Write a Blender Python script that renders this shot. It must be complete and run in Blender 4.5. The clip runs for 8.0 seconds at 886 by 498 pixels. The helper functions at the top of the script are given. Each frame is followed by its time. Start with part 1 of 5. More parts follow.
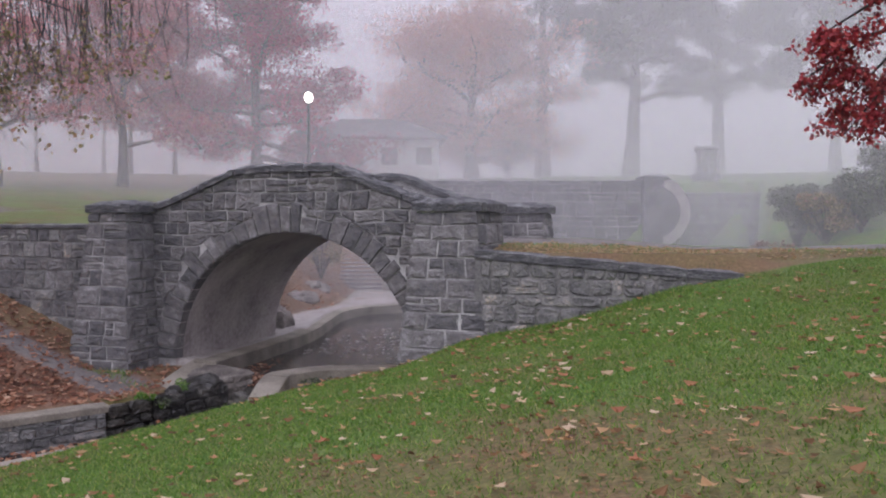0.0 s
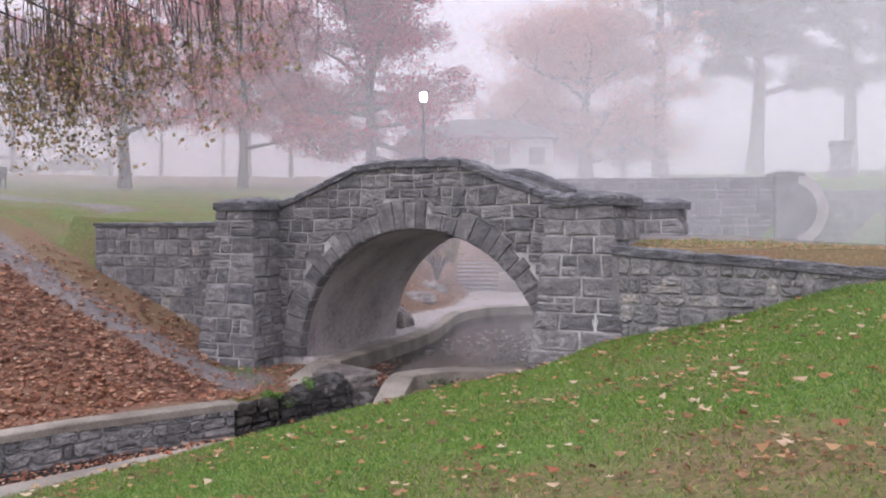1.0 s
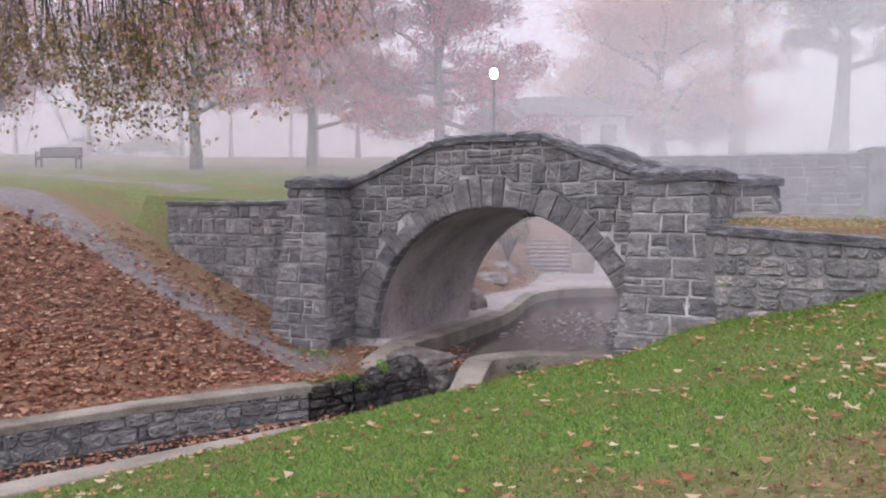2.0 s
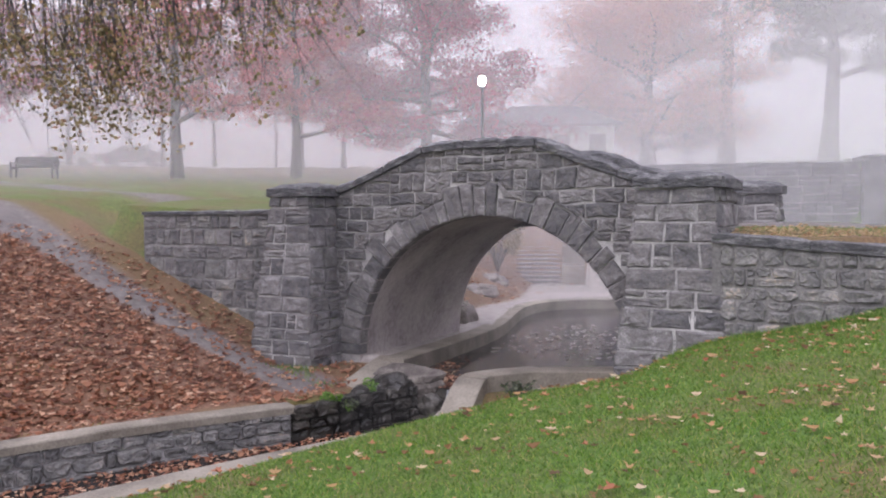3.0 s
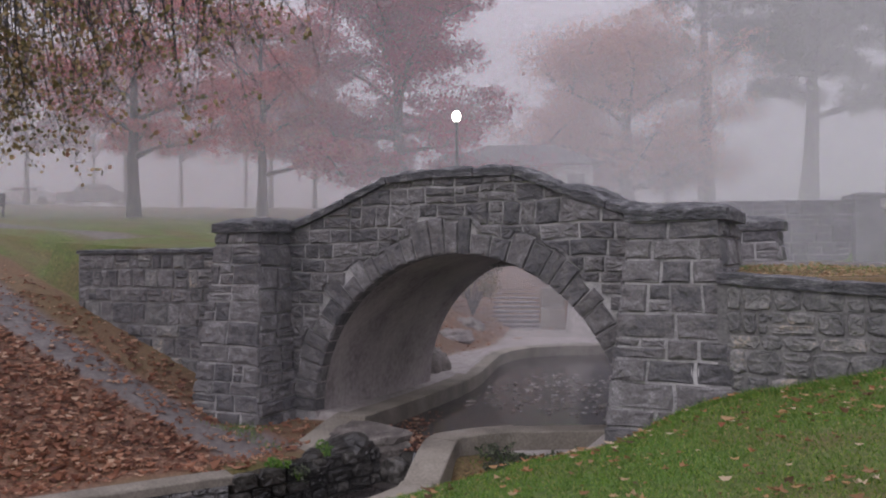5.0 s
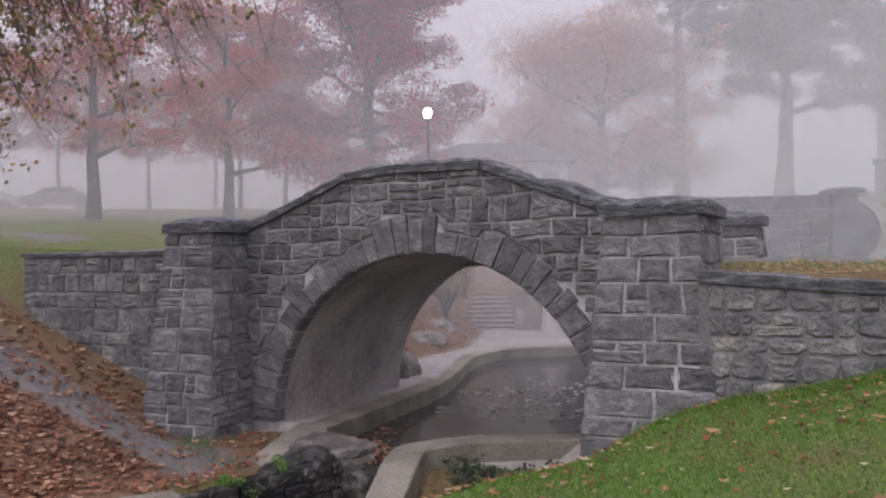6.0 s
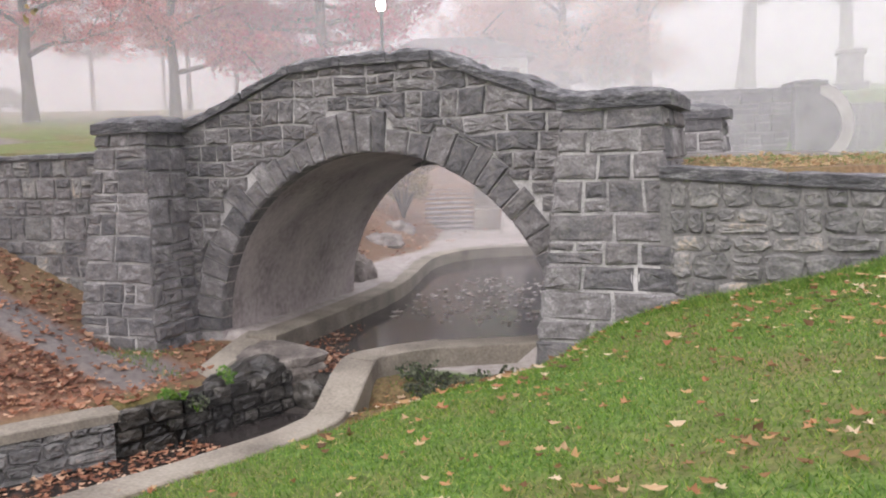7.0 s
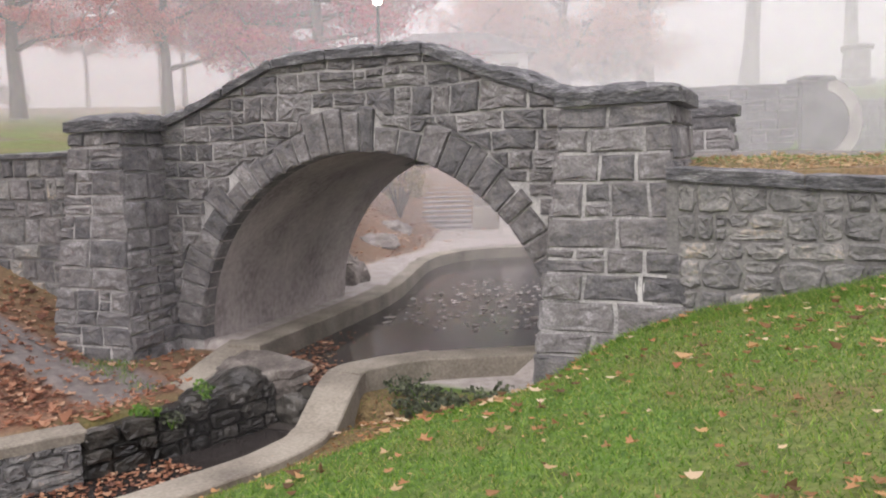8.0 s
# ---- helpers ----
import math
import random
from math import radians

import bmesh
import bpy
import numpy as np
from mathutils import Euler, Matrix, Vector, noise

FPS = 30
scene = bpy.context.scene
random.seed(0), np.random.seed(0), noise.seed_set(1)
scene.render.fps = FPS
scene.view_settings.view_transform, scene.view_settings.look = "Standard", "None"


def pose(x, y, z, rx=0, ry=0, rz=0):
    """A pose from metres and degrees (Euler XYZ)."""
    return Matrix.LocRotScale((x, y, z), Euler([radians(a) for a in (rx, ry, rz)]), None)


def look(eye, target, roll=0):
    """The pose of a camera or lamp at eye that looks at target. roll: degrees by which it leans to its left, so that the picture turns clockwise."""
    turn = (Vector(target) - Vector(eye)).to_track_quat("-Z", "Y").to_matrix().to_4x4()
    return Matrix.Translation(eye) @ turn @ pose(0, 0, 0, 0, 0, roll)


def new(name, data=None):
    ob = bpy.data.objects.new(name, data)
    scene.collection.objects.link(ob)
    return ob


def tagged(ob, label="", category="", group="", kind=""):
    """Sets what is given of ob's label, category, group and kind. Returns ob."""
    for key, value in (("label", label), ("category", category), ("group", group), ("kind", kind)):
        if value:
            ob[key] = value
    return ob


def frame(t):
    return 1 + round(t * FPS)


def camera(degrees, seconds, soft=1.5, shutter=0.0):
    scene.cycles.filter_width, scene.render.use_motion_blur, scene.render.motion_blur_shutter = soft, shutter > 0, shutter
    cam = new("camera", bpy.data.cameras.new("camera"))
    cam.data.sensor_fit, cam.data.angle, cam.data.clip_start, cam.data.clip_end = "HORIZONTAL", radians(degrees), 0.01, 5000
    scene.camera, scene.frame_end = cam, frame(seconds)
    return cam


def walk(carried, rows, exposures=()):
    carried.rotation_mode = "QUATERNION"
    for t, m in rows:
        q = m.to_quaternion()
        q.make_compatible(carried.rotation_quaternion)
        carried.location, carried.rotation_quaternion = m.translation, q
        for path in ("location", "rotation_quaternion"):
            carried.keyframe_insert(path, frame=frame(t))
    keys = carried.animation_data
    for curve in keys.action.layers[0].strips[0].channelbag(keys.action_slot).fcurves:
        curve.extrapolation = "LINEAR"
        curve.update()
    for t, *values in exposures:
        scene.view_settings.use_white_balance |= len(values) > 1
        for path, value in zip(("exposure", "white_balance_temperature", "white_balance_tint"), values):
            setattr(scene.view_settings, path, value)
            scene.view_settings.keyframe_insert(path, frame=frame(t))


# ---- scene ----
cam = camera(55.3, 8.0, soft=2.0)
PATH = [
    (0, (-0.105, 0.221, 0.987), (-0.72, 2.123, 0.924), 0.0),
    (0.5, (-0.466, 0.47, 0.928), (-1.131, 2.355, 0.875), 0.1),
    (1, (-0.803, 0.716, 0.842), (-1.649, 2.527, 0.787), -0.2),
    (1.5, (-1.083, 0.957, 0.799), (-2.044, 2.708, 0.714), -0.4),
    (1.7, (-1.195, 1.048, 0.789), (-2.177, 2.787, 0.688), -0.2),
    (3, (-1.841, 1.911, 0.73), (-2.792, 3.669, 0.658), -0.4),
    (3.5, (-2.016, 2.304, 0.74), (-2.96, 4.067, 0.689), -0.1),
    (4, (-2.211, 2.748, 0.691), (-3.136, 4.521, 0.694), -0.1),
    (4.5, (-2.401, 3.175, 0.653), (-3.314, 4.955, 0.677), -0.2),
    (6, (-2.756, 4.437, 0.646), (-3.61, 6.246, 0.675), -1.0),
    (6.5, (-2.814, 4.785, 0.651), (-3.593, 6.622, 0.507), -1.2),
    (7, (-2.889, 5.112, 0.618), (-3.662, 6.945, 0.41), -1.8),
    (7.5, (-2.982, 5.446, 0.634), (-3.748, 7.28, 0.414), -2.1),
    (8, (-3.055, 5.837, 0.662), (-3.83, 7.668, 0.446), -1.8),
]
walk(cam, [(t, look(eye, target, roll)) for t, eye, target, roll in PATH],
     exposures=[(0, 0.08, 6150, 18), (0.5, 0.12, 6150, 18), (1.0, 0.58, 6250, 17), (1.5, 0.6, 6300, 17), (3.5, 0.53, 6300, 17), (4.0, 0.14, 6250, 17),
                (4.5, -0.25, 6300, 17), (6.0, 0.05, 6350, 15), (6.5, 0.58, 6600, 11), (7.0, 0.84, 6750, 11), (8.0, 0.78, 6900, 11)])

# ---------------------------------------------------------------- world and sun
scene.cycles.transparent_max_bounces = 40
SUN_EL, SUN_ROT = 38.0, 200.0
world = bpy.data.worlds.new("foggy_sky")
scene.world = world
world.use_nodes = True
wn, wl = world.node_tree.nodes, world.node_tree.links
wn.clear()
sky = wn.new("ShaderNodeTexSky")
sky.sky_type, sky.sun_disc = 'NISHITA', False
sky.sun_elevation, sky.sun_rotation = radians(SUN_EL), radians(SUN_ROT)
sky.dust_density, sky.air_density = 6.0, 1.0
sky_bg = wn.new("ShaderNodeBackground")
sky_bg.inputs["Strength"].default_value = 0.05
wl.new(sky.outputs[0], sky_bg.inputs["Color"])
# overcast: the zenith three times as bright as the horizon
sky_dir = wn.new("ShaderNodeTexCoord")
sky_xyz = wn.new("ShaderNodeSeparateXYZ")
wl.new(sky_dir.outputs["Generated"], sky_xyz.inputs[0])
sky_up = wn.new("ShaderNodeMapRange")
sky_up.inputs["From Min"].default_value, sky_up.inputs["From Max"].default_value = 0.0, 1.0
sky_up.inputs["To Min"].default_value, sky_up.inputs["To Max"].default_value = 1.15, 2.5
wl.new(sky_xyz.outputs["Z"], sky_up.inputs["Value"])
fog_bg = wn.new("ShaderNodeBackground")
fog_bg.inputs["Color"].default_value = (0.592, 0.578, 0.65, 1)
wl.new(sky_up.outputs[0], fog_bg.inputs["Strength"])
both_bg = wn.new("ShaderNodeMixShader")
both_bg.inputs[0].default_value = 0.9
wout = wn.new("ShaderNodeOutputWorld")
wl.new(sky_bg.outputs[0], both_bg.inputs[1])
wl.new(fog_bg.outputs[0], both_bg.inputs[2])
wl.new(both_bg.outputs[0], wout.inputs["Surface"])

sun_data = bpy.data.lights.new("sun", 'SUN')
sun_data.energy, sun_data.angle, sun_data.color = 0.8, radians(50), (1.0, 0.97, 0.95)
sun = new("sun", sun_data)
sun.matrix_world = look((-10, -20, 30), (-8, 16, 0))


# ---------------------------------------------------------------- materials
def node_material(name):
    m = bpy.data.materials.new(name)
    m.use_nodes = True
    return m, m.node_tree.nodes, m.node_tree.links, m.node_tree.nodes["Principled BSDF"]


def mottled(name, stops, scale=3.0, fine=30.0, rough=0.85, bump=0.3, bump_scale=None, per_object=0.0, per_island=0.0,
            metallic=0.0, stretch=(1, 1, 1), distance=0.02, grain=0.45):
    """A surface whose colour runs through stops by noise at two scales, with fine relief."""
    m, n, l, p = node_material(name)
    co = n.new("ShaderNodeNewGeometry")
    mp = n.new("ShaderNodeMapping")
    mp.inputs["Scale"].default_value = stretch
    l.new(co.outputs["Position"], mp.inputs["Vector"])
    a = n.new("ShaderNodeTexNoise")
    a.inputs["Scale"].default_value, a.inputs["Detail"].default_value = scale, 6
    b = n.new("ShaderNodeTexNoise")
    b.inputs["Scale"].default_value, b.inputs["Detail"].default_value = fine, 4
    l.new(mp.outputs[0], a.inputs["Vector"])
    l.new(mp.outputs[0], b.inputs["Vector"])
    mix = n.new("ShaderNodeMath")
    mix.operation = 'MULTIPLY_ADD'
    mix.inputs[1].default_value, mix.inputs[2].default_value = grain, -grain / 2
    l.new(b.outputs[0], mix.inputs[0])
    add = n.new("ShaderNodeMath")
    l.new(a.outputs[0], add.inputs[0])
    l.new(mix.outputs[0], add.inputs[1])
    last = add
    for amount, kind in ((per_object, "o"), (per_island, "i")):
        if amount:
            src = n.new("ShaderNodeObjectInfo").outputs["Random"] if kind == "o" else co.outputs["Random Per Island"]
            k = n.new("ShaderNodeMath")
            k.operation = 'MULTIPLY_ADD'
            k.inputs[1].default_value, k.inputs[2].default_value = amount, -amount / 2
            l.new(src, k.inputs[0])
            s = n.new("ShaderNodeMath")
            l.new(last.outputs[0], s.inputs[0])
            l.new(k.outputs[0], s.inputs[1])
            last = s
    ramp = n.new("ShaderNodeValToRGB")
    els = ramp.color_ramp.elements
    while len(els) < len(stops):
        els.new(0.5)
    for e, (pos, col) in zip(els, stops):
        e.position, e.color = pos, (*col, 1)
    l.new(last.outputs[0], ramp.inputs[0])
    l.new(ramp.outputs[0], p.inputs["Base Color"])
    p.inputs["Roughness"].default_value = rough
    p.inputs["Metallic"].default_value = metallic
    c = n.new("ShaderNodeTexNoise")
    c.inputs["Scale"].default_value, c.inputs["Detail"].default_value = bump_scale or fine * 0.6, 8
    l.new(mp.outputs[0], c.inputs["Vector"])
    bp = n.new("ShaderNodeBump")
    bp.inputs["Strength"].default_value, bp.inputs["Distance"].default_value = bump, distance
    l.new(c.outputs[0], bp.inputs["Height"])
    l.new(bp.outputs[0], p.inputs["Normal"])
    return m


def plain(name, colour, rough=0.6, metallic=0.0):
    m, n, l, p = node_material(name)
    p.inputs["Base Color"].default_value = (*colour, 1)
    p.inputs["Roughness"].default_value, p.inputs["Metallic"].default_value = rough, metallic
    return m


def leafy(name, stops):
    """Leaves: each leaf takes its own colour, and lets some light through."""
    m, n, l, p = node_material(name)
    g = n.new("ShaderNodeNewGeometry")
    ramp = n.new("ShaderNodeValToRGB")
    els = ramp.color_ramp.elements
    while len(els) < len(stops):
        els.new(0.5)
    for e, (pos, col) in zip(els, stops):
        e.position, e.color = pos, (*col, 1)
    l.new(g.outputs["Random Per Island"], ramp.inputs[0])
    p.inputs["Roughness"].default_value = 0.6
    l.new(ramp.outputs[0], p.inputs["Base Color"])
    tr = n.new("ShaderNodeBsdfTranslucent")
    l.new(ramp.outputs[0], tr.inputs["Color"])
    mx = n.new("ShaderNodeMixShader")
    mx.inputs[0].default_value = 0.3
    l.new(p.outputs[0], mx.inputs[1])
    l.new(tr.outputs[0], mx.inputs[2])
    l.new(mx.outputs[0], n["Material Output"].inputs["Surface"])
    return m


def veil_material(name, cover):
    """Thin mist: mostly clear, the rest white droplets that scatter the daylight both ways."""
    m, n, l, p = node_material(name)
    n.remove(p)
    clear = n.new("ShaderNodeBsdfTransparent")
    d = n.new("ShaderNodeBsdfDiffuse")
    t = n.new("ShaderNodeBsdfTranslucent")
    for s in (d, t):
        s.inputs["Color"].default_value = (0.97, 0.96, 0.985, 1)
    white = n.new("ShaderNodeMixShader")
    l.new(d.outputs[0], white.inputs[1])
    l.new(t.outputs[0], white.inputs[2])
    g = n.new("ShaderNodeNewGeometry")
    noise_tex = n.new("ShaderNodeTexNoise")
    noise_tex.inputs["Scale"].default_value, noise_tex.inputs["Detail"].default_value = 0.08, 2
    l.new(g.outputs["Position"], noise_tex.inputs["Vector"])
    r = n.new("ShaderNodeMapRange")
    r.inputs["To Min"].default_value, r.inputs["To Max"].default_value = cover * 0.9, cover * 1.08
    l.new(noise_tex.outputs[0], r.inputs["Value"])
    # the fog lies thicker towards the ground
    up = n.new("ShaderNodeSeparateXYZ")
    l.new(g.outputs["Position"], up.inputs[0])
    low = n.new("ShaderNodeMapRange")
    low.interpolation_type = 'SMOOTHSTEP'
    low.inputs["From Min"].default_value, low.inputs["From Max"].default_value = 1.0, 9.0
    low.inputs["To Min"].default_value, low.inputs["To Max"].default_value = 1.5, 0.9
    l.new(up.outputs["Z"], low.inputs["Value"])
    thick = n.new("ShaderNodeMath")
    thick.operation, thick.use_clamp = 'MULTIPLY', True
    l.new(r.outputs[0], thick.inputs[0])
    l.new(low.outputs[0], thick.inputs[1])
    mx = n.new("ShaderNodeMixShader")
    l.new(thick.outputs[0], mx.inputs[0])
    l.new(clear.outputs[0], mx.inputs[1])
    l.new(white.outputs[0], mx.inputs[2])
    l.new(mx.outputs[0], n["Material Output"].inputs["Surface"])
    return m


STONE = mottled("bluestone", ((0.12, (0.06, 0.06, 0.064)), (0.4, (0.118, 0.116, 0.12)), (0.56, (0.158, 0.148, 0.146)), (0.72, (0.215, 0.21, 0.212)), (0.95, (0.4, 0.385, 0.38))), 5.0, 34,
                0.8, 1.0, 12, per_object=0.36, distance=0.05, grain=0.7)
RUBBLE = mottled("fieldstone", ((0.15, (0.075, 0.075, 0.077)), (0.5, (0.17, 0.168, 0.163)), (0.72, (0.26, 0.252, 0.24)), (0.88, (0.42, 0.36, 0.29))), 4.0, 24,
                 0.85, 1.0, 9, per_object=0.4, distance=0.06, grain=0.75)
CAPSTONE = mottled("capstone", ((0.3, (0.04, 0.042, 0.046)), (0.55, (0.1, 0.1, 0.105)), (0.8, (0.27, 0.27, 0.27))), 3.0, 18, 0.78, 1.0, 8, distance=0.07, grain=0.7, stretch=(1, 1, 3))
MORTAR = mottled("mortar", ((0.3, (0.17, 0.168, 0.168)), (0.5, (0.35, 0.343, 0.338)), (0.72, (0.54, 0.53, 0.52))), 2.6, 35, 0.9, 0.7, grain=0.6)
BARREL = mottled("barrel_concrete", ((0.25, (0.21, 0.188, 0.182)), (0.5, (0.39, 0.35, 0.34)), (0.8, (0.54, 0.495, 0.48))), 0.9, 12, 0.85, 0.35, stretch=(1, 1, 0.8), grain=0.6)
WINGMORTAR = mottled("old_mortar", ((0.3, (0.1, 0.098, 0.096)), (0.55, (0.22, 0.215, 0.208)), (0.78, (0.38, 0.37, 0.355))), 2.0, 35, 0.9, 0.6)
CONCRETE = mottled("coping_concrete", ((0.22, (0.1, 0.085, 0.067)), (0.48, (0.21, 0.187, 0.152)), (0.78, (0.36, 0.328, 0.27))), 1.1, 26, 0.88, 0.5, 30, grain=0.5)
LEDGE = mottled("stained_concrete", ((0.25, (0.05, 0.044, 0.04)), (0.5, (0.135, 0.118, 0.104)), (0.78, (0.3, 0.275, 0.245))), 2.4, 24, 0.75, 0.9, 12, distance=0.04, grain=0.6)
WETSTONE = mottled("wet_stone", ((0.3, (0.01, 0.01, 0.009)), (0.55, (0.034, 0.032, 0.028)), (0.8, (0.11, 0.103, 0.09))), 3.0, 30, 0.35, 0.9, 10,
                   per_object=0.3, distance=0.04)
ASPHALT = mottled("asphalt", ((0.3, (0.10, 0.098, 0.10)), (0.6, (0.17, 0.165, 0.165)), (0.8, (0.25, 0.24, 0.235))), 1.5, 60, 0.85, 0.3)
PATHSTONE = mottled("path_concrete", ((0.3, (0.22, 0.2, 0.19)), (0.6, (0.36, 0.335, 0.32)), (0.8, (0.45, 0.42, 0.40))), 1.2, 40, 0.85, 0.25)
BARK = mottled("bark", ((0.3, (0.018, 0.015, 0.014)), (0.7, (0.06, 0.05, 0.045))), 6.0, 40, 0.9, 0.8, stretch=(1, 1, 0.3))
ROCK = mottled("outcrop_rock", ((0.3, (0.14, 0.12, 0.11)), (0.6, (0.3, 0.27, 0.25)), (0.85, (0.45, 0.42, 0.4))), 1.6, 18, 0.85, 1.0, 6, distance=0.08)
# far walls' stone, coloured darker than the bridge's to offset the mist before them
FARSTONE = mottled("dark_far_stone", ((0.2, (0.03, 0.031, 0.035)), (0.5, (0.065, 0.066, 0.072)), (0.85, (0.14, 0.14, 0.145))), 1.2, 14, 0.75, 0.8, 6, per_island=0.3, distance=0.05)
IRON = plain("black_iron", (0.02, 0.022, 0.022), 0.45, 0.3)
ROOFING = mottled("shingle", ((0.3, (0.05, 0.05, 0.055)), (0.7, (0.11, 0.11, 0.12))), 4, 30, 0.8, 0.4)
PAINT = mottled("pale_paint", ((0.3, (0.5, 0.5, 0.5)), (0.7, (0.7, 0.7, 0.68))), 2, 20, 0.6, 0.1)
CARPAINT = plain("car_paint", (0.16, 0.17, 0.18), 0.3, 0.3)
GLASSY = plain("dark_glass", (0.02, 0.022, 0.025), 0.1)


# ---------------------------------------------------------------- mesh helpers
def mesh_object(name, verts, faces, material, parent=None, smooth=False):
    me = bpy.data.meshes.new(name)
    me.from_pydata([tuple(v) for v in verts], [], faces)
    me.update()
    if smooth:
        me.polygons.foreach_set("use_smooth", [True] * len(me.polygons))
    if material:
        me.materials.append(material)
    ob = new(name, me)
    if parent:
        ob.parent = parent
    return ob


def part(name, bm, material, parent=None, label="", smooth=False):
    bmesh.ops.recalc_face_normals(bm, faces=bm.faces[:])
    me = bpy.data.meshes.new(name)
    bm.to_mesh(me)
    bm.free()
    if smooth:
        me.polygons.foreach_set("use_smooth", [True] * len(me.polygons))
    me.materials.append(material)
    ob = new(name, me)
    if parent:
        ob.parent = parent
    if label:
        ob["label"] = label
    return ob


def thing(name, label, category, group="", kind="", at=(0, 0, 0)):
    ob = new(name)
    ob.location = at
    ob.empty_display_size = 0.2
    return tagged(ob, label, category, group, kind)


def box(bm, x0, x1, y0, y1, z0, z1, m=None):
    r = bmesh.ops.create_cube(bm, size=1.0)
    bmesh.ops.scale(bm, verts=r["verts"], vec=(x1 - x0, y1 - y0, z1 - z0))
    bmesh.ops.translate(bm, verts=r["verts"], vec=((x0 + x1) / 2, (y0 + y1) / 2, (z0 + z1) / 2))
    if m:
        bmesh.ops.transform(bm, verts=r["verts"], matrix=m)
    return r["verts"]


def tube(bm, points, radii, sides=7):
    """A tapered tube along points."""
    rings = []
    for i, pt in enumerate(points):
        pt = Vector(pt)
        d = (Vector(points[min(i + 1, len(points) - 1)]) - Vector(points[max(i - 1, 0)])).normalized()
        a = d.orthogonal().normalized()
        b = d.cross(a)
        rings.append([bm.verts.new(pt + (a * math.cos(k * math.tau / sides) + b * math.sin(k * math.tau / sides)) * radii[i]) for k in range(sides)])
    for r0, r1 in zip(rings, rings[1:]):
        for k in range(sides):
            bm.faces.new((r0[k], r0[(k + 1) % sides], r1[(k + 1) % sides], r1[k]))
    bm.faces.new(rings[0][::-1])
    bm.faces.new(rings[-1])


def clamp01(v):
    return 0.0 if v < 0 else 1.0 if v > 1 else v


def ease(v):
    v = clamp01(v)
    return v * v * (3 - 2 * v)


def wobble(x, y, s=1.0):
    return noise.noise(Vector((x * s, y * s, 3.7)))


# ---------------------------------------------------------------- plan of the ground
# the stream bed, from the near right kerb round the pool and back along the near left wall
KERB_R = [(-13.2, 0.0), (-9.9, 9.2), (-9.1, 11.3), (-8.5, 12.7), (-8.35, 13.6)]
DAM_R = [(-8.35, 13.6), (-8.8, 15.4), (-8.2, 16.4), (-6.35, 17.4), (-5.9, 18.2), (-5.9, 21.5)]
POOL_R = [(-5.9, 21.5), (-5.0, 25.0), (-4.0, 31.0)]
POOL_L = [(-4.0, 31.2), (-8.6, 30.9), (-11.2, 30.2), (-12.3, 29.0), (-12.5, 27.2), (-11.9, 25.0), (-11.0, 22.0), (-10.75, 19.0), (-10.6, 17.0), (-9.75, 16.1)]
WEIR_L = [(-9.75, 16.1), (-9.75, 15.5), (-10.1, 14.5), (-10.7, 12.95)]
WALL_L = [(-10.7, 12.95), (-11.85, 11.0), (-12.45, 9.6), (-16.2, 0.0)]
COURSE = KERB_R + DAM_R[1:] + POOL_R[1:] + POOL_L + WEIR_L[1:] + WALL_L[1:]
CX, CZ, RADIUS = -8.8, -2.09, 2.87          # the arch: centre and inner radius
FACE_Y, BACK_Y = 16.43, 20.95               # the bridge's two faces
WATER_Z = -2.42


def course_distance(x, y):
    """Signed distance to the edge of the stream's course; negative in the bed."""
    if x < -18 or x > -1 or y < -3 or y > 35:
        return 5.0
    best, inside = 1e9, False
    n = len(COURSE)
    for i in range(n):
        (ax, ay), (bx, by) = COURSE[i], COURSE[(i + 1) % n]
        dx, dy = bx - ax, by - ay
        t = clamp01(((x - ax) * dx + (y - ay) * dy) / (dx * dx + dy * dy))
        best = min(best, math.hypot(x - ax - t * dx, y - ay - t * dy))
        if (ay > y) != (by > y) and x < ax + (y - ay) / dy * dx:
            inside = not inside
    return -best if inside else best


def left_rise(x, y):
    """Distance up the left bank from the near left wall's line."""
    return -0.928 * (x + 12.45) + 0.371 * (y - 9.6)


def lawn_right(x, y):
    z = -0.3 + 0.2 * min(x, 2.0) + 0.05 * max(0.0, min(x, 30) - 2.0)
    z -= 0.8 * ease((-4.3 - x) / 2.2) * ease((y - 11.5) / 4)
    z += 0.28 * ease((x + 3.2) / 3) * ease((y - 11.5) / 4)
    k = max(0.0, course_distance(x, y) - 0.5)
    shelf_z = -2.75 + 0.39 * ease((y - 14.5) / 0.8)
    return max(shelf_z, min(z, -2.5 + 0.15 * ease((y - 15.0) / 0.5) + 0.28 * k + 0.08 * k * k))


def far_rise(x, y):
    d = math.hypot(x + 2, y - 2)
    return 0.085 * max(0.0, min(d, 62) - 19) + 0.02 * max(0.0, d - 62)


def right_side(x, y):
    """Terrace beyond the wing wall, the hollow behind it, and the slope up past the far walls."""
    z = 0.4 + 0.03 * max(0.0, min(x, 25)) - 2.6 * ease((y - 20.8) / 3) * ease((5 - x) / 5)
    z += 0.2 * ease((y - 15.8) / 2.6) * ease((0.8 - x) / 4.5)
    up = 0.9 + far_rise(x, y)
    if x < -2.2:
        k = ease((y - 37.15 - 0.32 * (x + 3.1)) / 0.3)
    elif x < 2.0:
        k = ease((y - 43.9 - 0.3 * (x + 1.8)) / 0.3)
    else:
        k = ease((y - 27 - 0.2 * (x - 2)) / 18)
    return z + (max(up, z) - z) * k


